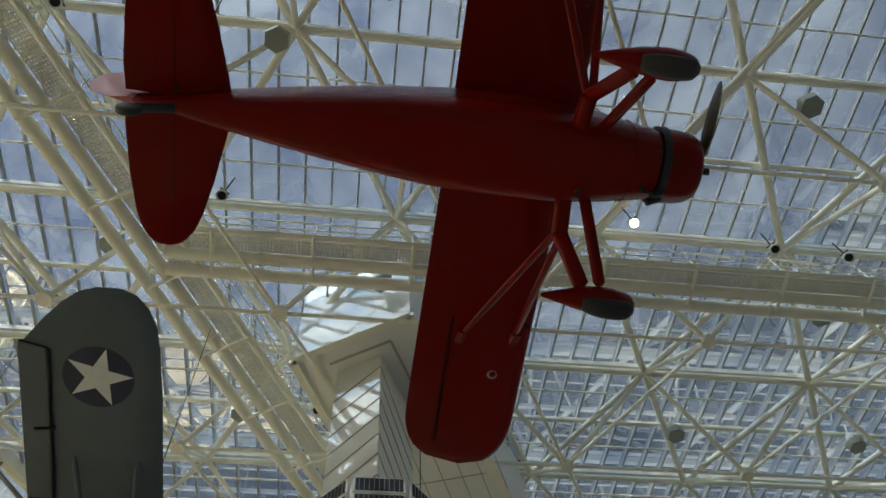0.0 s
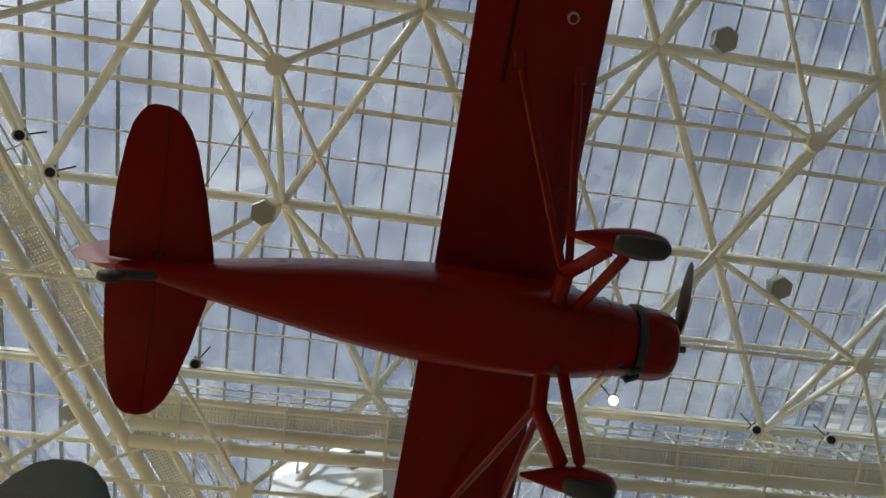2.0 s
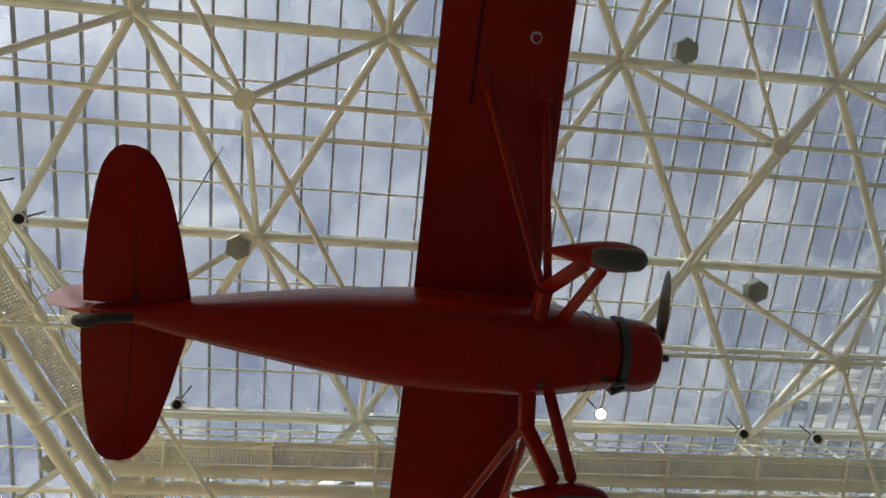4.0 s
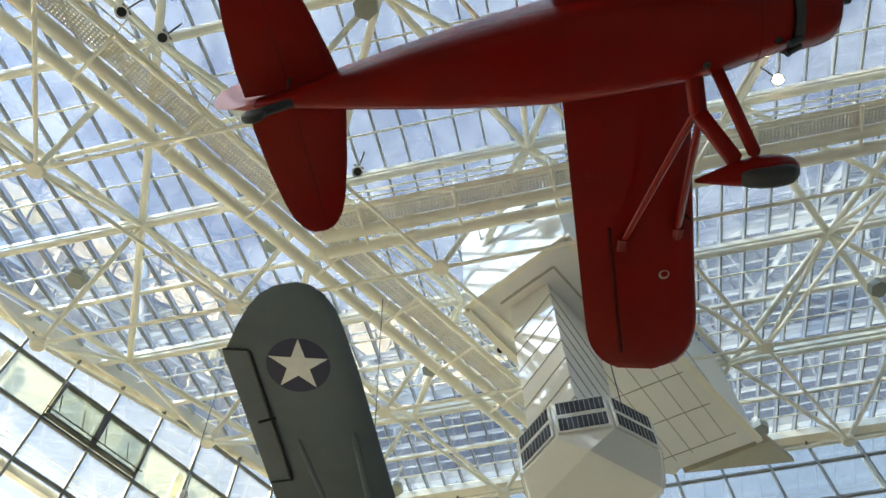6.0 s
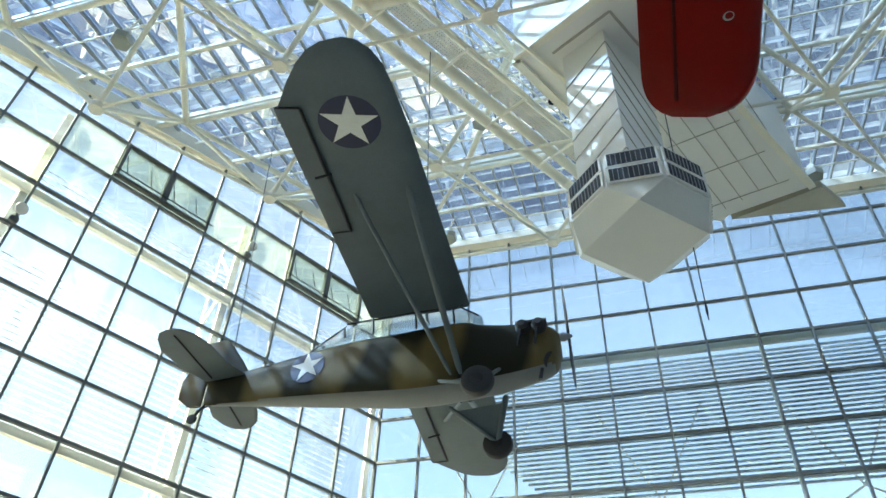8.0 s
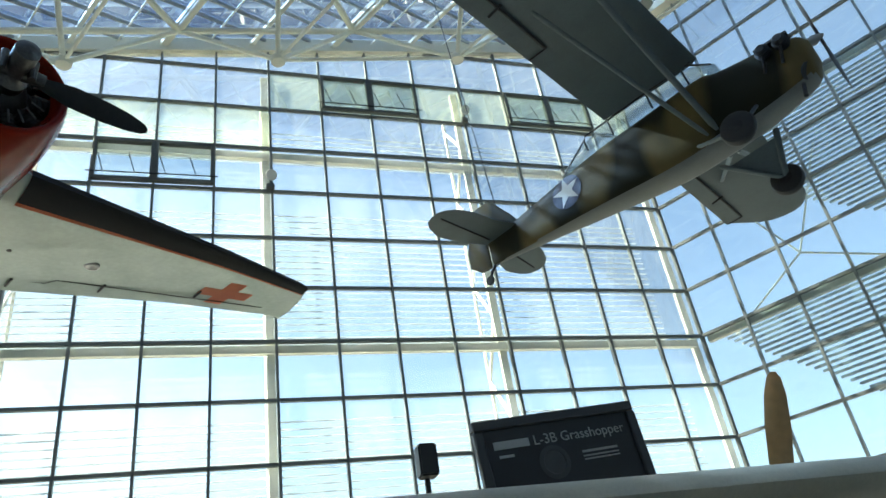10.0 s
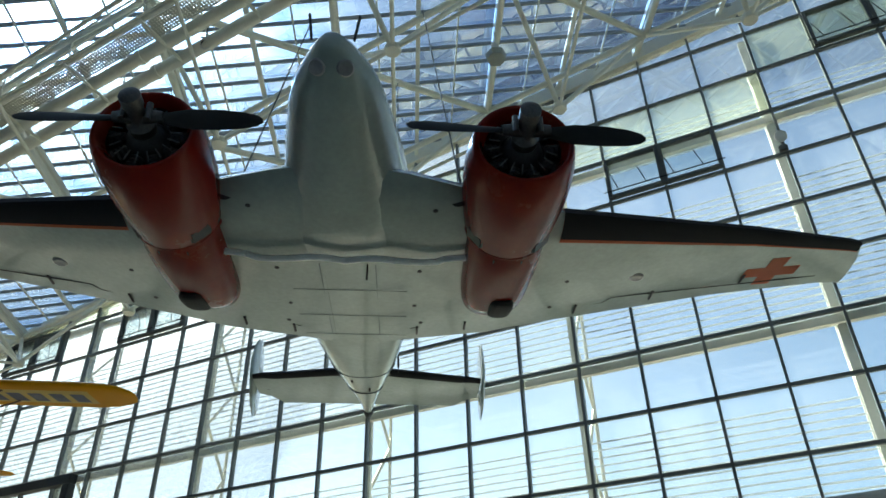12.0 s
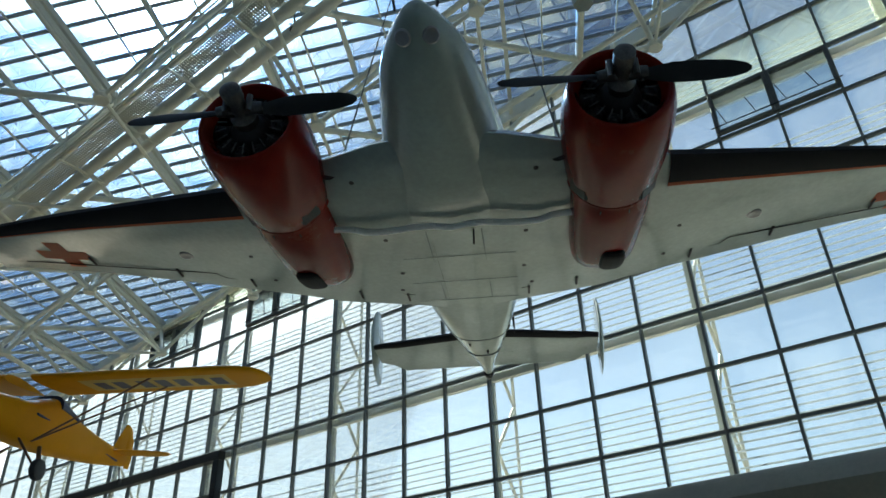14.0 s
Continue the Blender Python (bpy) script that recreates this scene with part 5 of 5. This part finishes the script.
# rim of the housing
bm = bmesh.new()
for p, q in (((HX0, HY0), (HX1, HY0)), ((HX1, HY0), (HX1 + 0.3, HY1 + 0.53)), ((HX0, HY0), (HX0, HY1 - 0.2))):
    mm, ln = span((p[0], p[1], HZ - 0.02), (q[0], q[1], HZ - 0.02))
    box(bm, 0, 0, ln / 2, 0.18, 0.14, ln, mm)
part("rim", bm, CREAM, T)
bm = bmesh.new()
for p, q in (((-5.35, 8.42), (-3.75, 8.42)), ((-3.75, 8.42), (-3.75, 11.0))):
    mm, ln = span((p[0], p[1], HZ - 0.01), (q[0], q[1], HZ - 0.01))
    box(bm, 0, 0, ln / 2, 0.06, 0.03, ln, mm)
part("soffit_groove", bm, GROOVE, T)
# soffit panel seams along the housing, with a few cross joints
for k in range(7):
    x = -5.75 + 0.5 * k
    bm = bmesh.new()
    mm, ln = span((x + 0.2, 10.7, HZ - 0.008), (x - 0.12, HY1 - 0.25, HZ - 0.008))
    box(bm, 0, 0, ln / 2, 0.022, 0.02, ln, mm)
    part("panel_seam", bm, GROOVE, T)
for k in range(4):
    y = 11.4 + 1.35 * k
    bm = bmesh.new()
    mm, ln = span((-5.9, y - 0.3, HZ - 0.010), (HX1 - 0.05, y + 0.35, HZ - 0.010))
    box(bm, 0, 0, ln / 2, 0.016, 0.02, ln, mm)
    part("panel_seam", bm, GROOVE, T)
SX0, SX1, SY0, SY1, SZ0 = -5.27, -4.13, 8.69, 10.5, 10.3 + EYE
bm = bmesh.new()
box(bm, (SX0 + SX1) / 2, (SY0 + SY1) / 2, (SZ0 + HZ) / 2, SX1 - SX0, SY1 - SY0, HZ - SZ0)
shaft = part("shaft", bm, PANEL, T, "white shaft clad in slanting boards")
# slanting board joints: a herringbone about the near edge
for k in range(9):
    z = SZ0 + 0.35 + 0.62 * k
    if z + 0.1 < HZ - 0.1:
        bm = bmesh.new()
        zs = max(SZ0 + 0.05, z - 0.75)
        f = (z - zs) / 0.75
        mm, ln = span((SX1, SY0 - 0.004, z), (SX1 - (SX1 - SX0) * f, SY0 - 0.004, zs))
        box(bm, 0, 0, ln / 2, 0.025, 0.025, ln, mm)
        part("board_joint", bm, GROOVE, shaft)
    bm = bmesh.new()
    zs = z - 1.05
    f = 1.0
    if zs < SZ0 + 0.05:
        f = (z - SZ0 - 0.05) / 1.05
        zs = SZ0 + 0.05
    if z < HZ - 0.05:
        mm, ln = span((SX1 + 0.004, SY0, z), (SX1 + 0.004, SY0 + (SY1 - SY0) * f, zs))
        box(bm, 0, 0, ln / 2, 0.025, 0.025, ln, mm)
        part("board_joint", bm, GROOVE, shaft)
# outlet head: octagon with grilles, tapering to a square base
HC = Vector((-4.55, 9.52, 0))
R8 = 1.22 / math.cos(math.pi / 8)
ang0 = math.atan2(-AY.y, -AY.x)                    # a face looks down the hall
oct_ = [HC + Vector((R8 * math.cos(ang0 + math.pi / 8 + math.pi / 4 * i), R8 * math.sin(ang0 + math.pi / 8 + math.pi / 4 * i), 0)) for i in range(8)]
bm = bmesh.new()
zt, zb, zlow = 10.84 + EYE, 9.95 + EYE, 9.6 + EYE
rt = [HC + (p - HC) * 0.93 for p in oct_]
skin(bm, [[(p.x, p.y, zt) for p in rt], [(p.x, p.y, zt - 0.1) for p in oct_], [(p.x, p.y, zb) for p in oct_]], False)
top = [bm.verts.new((p.x, p.y, zt)) for p in rt]
bm.faces.new(top)
lowv = [bm.verts.new((p.x, p.y, zb)) for p in oct_]
base = [bm.verts.new((HC.x + 1.14 * math.cos(ang0 + math.pi / 2 * i), HC.y + 1.14 * math.sin(ang0 + math.pi / 2 * i), zlow)) for i in range(4)]
for i in range(8):
    b0, b1 = base[((i + 1) // 2) % 4], base[((i + 2) // 2) % 4]
    if b0 is b1:
        bm.faces.new((lowv[i], lowv[(i + 1) % 8], b0))
    else:
        bm.faces.new((lowv[i], lowv[(i + 1) % 8], b1, b0))
bm.faces.new(base)
bmesh.ops.remove_doubles(bm, verts=bm.verts[:], dist=1e-4)
head = part("outlet_head", bm, PANEL, T, "white octagonal outlet head with black grilles")
for i in range(8):
    a, b = oct_[i], oct_[(i + 1) % 8]
    mid, al = (a + b) / 2, (b - a).normalized()
    n = (mid - HC).normalized()
    for r in (0, 1):
        zc = zt - 0.24 - 0.41 * r
        base_m = Matrix.Translation((mid.x, mid.y, zc)) @ Matrix((al, n, (0, 0, 1))).transposed().to_4x4()
        bm = bmesh.new()
        box(bm, 0, 0.03, 0, 0.95, 0.05, 0.385)
        bmesh.ops.bevel(bm, geom=bm.edges[:], offset=0.012, segments=1, affect="EDGES")
        g = part("grille", bm, WHITE, head, m=base_m)
        bm = bmesh.new()
        box(bm, 0, 0.05, 0, 0.86, 0.02, 0.31, base_m)
        bm2 = bmesh.new()
        part("grille_opening", bm, DARK, head, "black grille opening")
        for c in range(9):
            box(bm2, -0.36 + 0.09 * c, 0.064, 0, 0.012, 0.012, 0.31, base_m)
        ob_ = part("grille_fins", bm2, METAL, head)
        ob_["kind"] = "stuff"

# ---- catwalks under the roof ----
MESHY = material("perforated_steel", (0.66, 0.62, 0.5), 0.5, grain=0.1, stain=0.2)


def catwalk(p, q, label, width=1.0):
    """Twin pipes, a gangway of perforated plate, handrails and hangers between two points."""
    C = tagged(new("catwalk"), label, "catwalk", "catwalks under the roof", "structure")
    p, q = Vector(p), Vector(q)
    d = (q - p).normalized()
    side = Vector((d.y, -d.x, 0)).normalized() * width
    up = side.cross(d)
    ln = (q - p).length
    rot = Matrix((side, up if up.z > 0 else -up, d)).transposed().to_4x4()
    for off, r, nm in ((-0.62, 0.15, "pipe"), (-0.12, 0.15, "pipe"), (0.62, 0.06, "edge_rail"), (0.7, 0.03, "edge_rail")):
        bm = bmesh.new()
        tube(bm, p + side * off, q + side * off, r, seg=14)
        for k in range(int(ln / 6)):
            c = p + d * (k * 6 + 2) + side * off
            if r > 0.1:
                tube(bm, c, c + d * 0.12, r + 0.025, seg=14)
        part(nm, bm, CREAM, C, smooth=True)
    # perforated plate: crossing strips with gaps
    bm = bmesh.new()
    m = Matrix.Translation(p) @ rot
    n = int(ln / 0.075)
    for k in range(n):
        z0 = k * ln / n
        box(bm, 0.3, 0.02, z0 + 0.02, 0.42, 0.015, 0.045, m)
    for k in range(7):
        box(bm, 0.1 + 0.066 * k, 0.02, ln / 2, 0.036, 0.012, ln, m)
    g = part("gangway_plate", bm, MESHY, C, "perforated plate gangway")
    g["kind"] = "stuff"
    for k in range(int(ln / 2.2)):
        z0 = 1 + 2.2 * k
        bm = bmesh.new()
        tube(bm, m @ Vector((0.06, 0, z0)), m @ Vector((0.06, 1.05, z0)), 0.022, seg=6)
        tube(bm, m @ Vector((0.62, 0, z0)), m @ Vector((0.62, 1.05, z0)), 0.022, seg=6)
        tube(bm, m @ Vector((-0.7, -0.12, z0)), m @ Vector((0.7, -0.12, z0)), 0.04, seg=6)
        tube(bm, m @ Vector((0.62, 1.05, z0)), m @ Vector((0.95, 0.1, z0 + 0.8)), 0.02, seg=6)
        part("stanchion", bm, CREAM, C)
    for x, h in ((0.06, 0.55), (0.06, 1.05), (0.62, 0.55), (0.62, 1.05)):
        bm = bmesh.new()
        tube(bm, m @ Vector((x, h, 0)), m @ Vector((x, h, ln)), 0.022, seg=6)
        part("handrail", bm, CREAM, C)
    return C


def cat_pt(x, y, drop):
    return (x, y, roof_at((x, y)) - drop)


catwalk(cat_pt(-7.5, -31, 2.6), cat_pt(-7.5, 17.2, 2.6), "cream steel catwalk with pipes along the hall under the roof")
a_, b_ = AX * -4.4 + AY * 7.15, AX * 30 + AY * 7.15
catwalk(cat_pt(a_.x, a_.y, 2.6), cat_pt(b_.x, b_.y, 2.6), "cream steel catwalk with pipes across the hall under the roof", 0.8)


# ---- lamps under the roof ----
LENS = material("grey_lamp_glass", (0.30, 0.32, 0.28), 0.3, grain=0.08, stain=0.2)


def hex_lamp():
    L = tagged(new("hexagonal_lamp"), "unlit hexagonal grey lamp with white housing hung from the truss", "lamp", "hexagonal roof lamps")
    bm = bmesh.new()
    lathe(bm, [(-0.16, 0.2), (-0.16, 0.27), (0.0, 0.29), (0.05, 0.29), (0.1, 0.16)], (0, 0, 0), (0, 0, 1), 6)
    part("reflector", bm, LENS, L)
    bm = bmesh.new()
    lathe(bm, [(-0.175, 0.02), (-0.175, 0.2), (-0.165, 0.2)], (0, 0, 0), (0, 0, 1), 6)
    part("lens", bm, LENS, L, "grey lamp glass")
    bm = bmesh.new()
    box(bm, 0, 0, 0.25, 0.2, 0.2, 0.32)
    bmesh.ops.bevel(bm, geom=bm.edges[:], offset=0.03, segments=2, affect="EDGES")
    part("ballast_box", bm, WHITE, L)
    bm = bmesh.new()
    tube(bm, (0, 0, 0.4), (0.18, 0.1, 0.95), 0.025, seg=8)
    part("hanger", bm, CREAM, L)
    return L


first = hex_lamp()
LAMPS = [(-3.11, 1.2, 15.99), (7.03, 6.98, 16.03), (-3.6, 7.48, 16.86), (-9.0, 3.95, 16.78), (6.58, 13.14, 16.89), (2.1, 15.85, 17.58), (-8.97, 9.92, 17.58), (7.09, 18.61, 17.58),
         (-13.63, 1.34, 16.77), (-13.59, 13.39, 18.38), (-2.99, 19.02, 18.37), (6.99, 1.22, 15.26), (-13.5, -4.65, 15.96), (-9.1, -13.63, 14.43)]
first.matrix_basis = Matrix.Translation((LAMPS[0][0], LAMPS[0][1], LAMPS[0][2] + EYE))
for x, y, z in LAMPS[1:]:
    copy_thing(first, Matrix.Translation((x, y, z + EYE)))


def spot(x, y, z, aim, lit=None):
    S = tagged(new("spotlight"), "small white theatre spotlight clamped to the catwalk" if lit is None else "small spotlight on the catwalk, switched on", "spotlight", "catwalk spotlights")
    S.matrix_basis = look((x, y, z + EYE), aim)
    bm = bmesh.new()
    lathe(bm, [(0.0, 0.07), (0.02, 0.1), (0.3, 0.11), (0.34, 0.125), (0.4, 0.125), (0.4, 0.1), (0.36, 0.09)], (0, 0, 0.2), (0, 0, -1), 16, False)
    part("barrel", bm, WHITE, S, smooth=True)
    bm = bmesh.new()
    lathe(bm, [(0, 0.01), (0, 0.1), (0.01, 0.1)], (0, 0, -0.14), (0, 0, -1), 16)
    part("lens", bm, lit or DARK, S, "dark lens" if lit is None else "glowing lens")
    bm = bmesh.new()
    tube(bm, (0, 0.1, 0.05), (0, 0.45, 0.05), 0.02, seg=6)
    tube(bm, (-0.12, 0.1, 0.05), (0.12, 0.1, 0.05), 0.02, seg=6)
    part("yoke", bm, DARK_ALU, S)


def glow(name, color, strength):
    m = bpy.data.materials.new(name)
    m.use_nodes = True
    b = m.node_tree.nodes["Principled BSDF"]
    b.inputs["Emission Color"].default_value, b.inputs["Emission Strength"].default_value = (*color, 1), strength
    return m


for x, y, z in ((-5.48, 3.54, 15.17), (2.46, 10.12, 15.48), (6.75, 12.46, 15.48), (5.28, 9.62, 15.21), (6.85, 10.54, 15.22), (-6.45, 9.83, 16.09), (-6.37, -1.82, 14.52), (-6.2, -1.02, 14.61), (-8.1, -9.72, 13.58)):
    spot(x, y, z, (x * 0.4 + 1, y * 0.4, 3))
spot(2.49, 7.79, 15.36, (0, 0, 1.6), glow("lamp_glow", (1.0, 0.85, 0.6), 40))
spot(-2.77, 7.34, 15.69, (1.5, 0, 1.6), glow("warm_lamp_glow", (1.0, 0.55, 0.2), 5))

# suspension wires of the aircraft
def hang(p, q, label="thin black steel suspension cable"):
    c = tagged(new("suspension_cable"), label, "cable", "suspension cables")
    m, ln = span((p[0], p[1], p[2] + EYE), (q[0], q[1], roof_at(q) - 2.9))
    bm = bmesh.new()
    tube(bm, (0, 0, 0), (0, 0, ln), 0.011, seg=6)
    part("wire", bm, DARK, c)
    bm = bmesh.new()
    lathe(bm, [(0.1, 0.01), (0.13, 0.022), (0.32, 0.022), (0.35, 0.01)], (0, 0, 0), (0, 0, 1), 8)
    part("turnbuckle", bm, DARK, c)
    c.matrix_basis = m


for p, q in (((-5.0, -4.93, 5.42), (-8.7, -7.2)), ((-6.23, -2.7, 5.38), (-9.7, -5.0)), ((-11.2, -6.3, 5.9), (-11.5, -6.6)), ((-4.0, 10.2, 7.95), (-3.9, 10.6)), ((-7.0, 6.4, 7.95), (-7.4, 6.4)), ((-10.8, 5.3, 7.3), (-11.4, 5.0)),
             ((1.9, 1.9, 9.95), (1.2, 1.4)), ((-0.4, 6.1, 9.95), (-0.9, 6.5)), ((-3.3, 0.8, 9.4), (-2.2, -0.7))):
    hang(p, q)

# ---- things near the camera ----
# cream parasol wing of an aircraft on the floor, passing beside the camera
Wg = tagged(new("parked_parasol_plane"), "cream fabric wing of a plane parked on the floor", "aircraft")
CREAM_FABRIC = material("cream_fabric", (0.47, 0.435, 0.34), 0.55, grain=0.06, stain=0.3, stain_color=(0.28, 0.25, 0.18))
bm = bmesh.new()
rings = []
for y in [-5.2 + 0.5 * i for i in range(23)]:
    k = min(1, 1.15 - abs(y - 0.3) / 5.6)
    k = max(0.1, min(1.0, k * 4))
    rings.append([(-4.0 - 1.6 * k * u - 0.4 * (1 - k), y, 0.9 + EYE + 0.006 * y + 0.3 * v * k - 0.04) for u, v in FOIL])
skin(bm, rings)
part("wing", bm, CREAM_FABRIC, Wg, smooth=True)
bm = bmesh.new()
skin(bm, body_rings(resample([(0.6, 0, 0, 0.1, 0.1, 0.1, 2), (0.3, 0, 0, 0.36, 0.36, 0.36, 2), (-1.2, 0, 0, 0.42, 0.5, 0.5, 2.6), (-4.8, 0, 0.1, 0.05, 0.15, 0.15, 2.4)], 4), 20))
part("fuselage", bm, CREAM_FABRIC, Wg, smooth=True, m=Matrix.Translation((-3.9, 0.3, 1.15)) @ Matrix.Rotation(0, 4, "Z"))
for y in (-1.6, 1.9, -0.05, 0.65):
    bm = bmesh.new()
    flat_strut(bm, (-4.5, 0.3 + 0.35 * (1 if y > 0.3 else -1), 1.2 if abs(y) > 1 else 1.6), (-4.5, y, 0.9 + EYE - 0.1), 0.04, 0.02)
    part("wing_strut", bm, METAL, Wg, smooth=True)
for sy in (-0.35, 0.95):
    wheel(Wg, (-4.2, sy, 0.33), 0.33, 0.12)
    bm = bmesh.new()
    flat_strut(bm, (-4.3, 0.3 + 0.2 * (1 if sy > 0.3 else -1), 0.75), (-4.2, sy, 0.33), 0.04, 0.02)
    part("undercarriage_leg", bm, METAL, Wg, smooth=True)
bm = bmesh.new()
tube(bm, (-8.6, 0.3, 0), (-8.6, 0.3, 1.15), 0.03)
part("tail_stand", bm, METAL, Wg)

# dark information board on posts, its writing as plain bars
Bd = tagged(new("information_board"), "black framed information board on two dark posts", "information board")
BLACK = material("black_board", (0.012, 0.011, 0.011), 0.45, grain=0.1)
FRAME_B = material("dark_grey_frame", (0.04, 0.038, 0.038), 0.5, grain=0.08)
INK = material("pale_grey_print", (0.32, 0.32, 0.31), 0.6, grain=0.05)
bx, by0, by1, bz0 = -6.0, 2.31, 3.91, 1.2 + EYE
tilt = Matrix.Translation((bx, (by0 + by1) / 2, bz0)) @ Matrix.Rotation(radians(5), 4, "X")
bm = bmesh.new()
box(bm, 0, 0, 0.43, 0.04, 1.5, 0.8, tilt)
part("panel", bm, BLACK, Bd)
for nm, (cy, cz, ly, lz) in (("frame_rail", (0, 0.85, 1.62, 0.09)), ("frame_rail", (0, 0.02, 1.62, 0.09)), ("frame_stile", (-0.77, 0.43, 0.09, 0.74)), ("frame_stile", (0.77, 0.43, 0.09, 0.74))):
    bm = bmesh.new()
    box(bm, 0.01, cy, cz, 0.08, ly, lz, tilt)
    bmesh.ops.bevel(bm, geom=bm.edges[:], offset=0.012, segments=1, affect="EDGES")
    part(nm, bm, FRAME_B, Bd)
for cy, cz, ly, lz in ((-0.48, 0.66, 0.34, 0.07), (-0.55, 0.56, 0.14, 0.025), (0.35, 0.5, 0.36, 0.02), (0.35, 0.46, 0.36, 0.012), (0.35, 0.43, 0.36, 0.012)):
    bm = bmesh.new()
    box(bm, 0.023, cy, cz, 0.006, ly, lz, tilt)
    part("printed_bar", bm, INK, Bd)
cu = bpy.data.curves.new("title", "FONT")
cu.body, cu.size, cu.extrude, cu.align_y = "L-3B Grasshopper", 0.125, 0.002, "CENTER"
tmp = bpy.data.objects.new("title", cu)
title = new("title_lettering", bpy.data.meshes.new_from_object(tmp))
bpy.data.objects.remove(tmp)
title.data.materials.append(INK)
title.parent, title["label"] = Bd, "pale grey title lettering"
title.matrix_basis = tilt @ Matrix.Translation((0.024, -0.27, 0.66)) @ Matrix(((0, 0, 1, 0), (1, 0, 0, 0), (0, 1, 0, 0), (0, 0, 0, 1)))
bm = bmesh.new()
lathe(bm, [(0, 0.14), (0.006, 0.15), (0.008, 0.11), (0.002, 0.1)], tilt @ Vector((0.02, -0.12, 0.45)), (1, 0, 0), 20)
part("printed_emblem", bm, FRAME_B, Bd)
for cy in (-0.6, 0.6):
    bm = bmesh.new()
    box(bm, -0.06, (by0 + by1) / 2 + cy, (bz0 + 0.4) / 2, 0.06, 0.06, bz0 + 0.4)
    tube_m = box(bm, -0.06, (by0 + by1) / 2 + cy, 0.01, 0.5, 0.1, 0.02)
    for v_ in bm.verts:
        v_.co.x += bx
    part("post", bm, FRAME_B, Bd)
Sp = tagged(new("loudspeaker"), "small black loudspeaker box on a thin pole", "loudspeaker")
bm = bmesh.new()
box(bm, -6.0, 1.80, 1.72 + EYE, 0.16, 0.16, 0.27)
bmesh.ops.bevel(bm, geom=bm.edges[:], offset=0.015, segments=2, affect="EDGES")
part("box", bm, BLACK, Sp)
bm = bmesh.new()
tube(bm, (-6.05, 1.80, 0), (-6.05, 1.80, 1.65 + EYE), 0.025)
tube(bm, (-6.05, 1.80, 0), (-6.05, 1.80, 0.02), 0.18)
part("pole", bm, BLACK, Sp)

# wooden propeller and silver nose of a parked fighter behind it
Pf = tagged(new("parked_silver_plane"), "silver-nosed plane with a varnished wooden propeller on the floor", "aircraft")
SILVER = material("polished_aluminium", (0.6, 0.62, 0.64), 0.2, 0.95, grain=0.05, stain=0.2)
VARNISH = material("varnished_wood", (0.42, 0.24, 0.09), 0.35, grain=0.15, grain_scale=12, stain=0.3, coat=0.4)
bm = bmesh.new()
skin(bm, body_rings(resample([(0.5, 0, 0, 0.08, 0.08, 0.08, 2), (0.35, 0, 0, 0.3, 0.3, 0.3, 2), (-0.3, 0, 0, 0.55, 0.55, 0.55, 2), (-2.0, 0, 0, 0.6, 0.75, 0.7, 2.3), (-5.5, 0, 0.2, 0.1, 0.2, 0.2, 2.2)], 4), 24))
fm = Matrix.Translation((-6.4, 8.0, 1.85 + EYE)) @ Matrix.Rotation(radians(-60), 4, "Z")
part("nose", bm, SILVER, Pf, smooth=True, m=fm)
pr = blade_prop(Pf, (0, 0, 0), 1.5, VARNISH, 0, n=1, width=0.24)
pr.matrix_basis = Matrix.Translation((-6.0, 5.1, 0.85 + EYE)) @ Matrix.Rotation(radians(-50), 4, "Z") @ Matrix.Rotation(radians(75), 4, "X")
bm = bmesh.new()
tube(bm, (-6.0, 5.1, 0.85 + EYE), (-6.3, 6.6, 1.2 + EYE), 0.12)
part("propeller_shaft", bm, SILVER, Pf, smooth=True)
for dx, dy in ((-7.4, 7.2), (-6.2, 8.6)):
    wheel(Pf, (dx, dy, 0.36), 0.36, 0.16)
    bm = bmesh.new()
    tube(bm, (dx, dy, 0.36), (dx * 0.5 - 3.5, dy * 0.5 + 4.0, 1.1 + EYE), 0.05)
    part("undercarriage_leg", bm, SILVER, Pf)
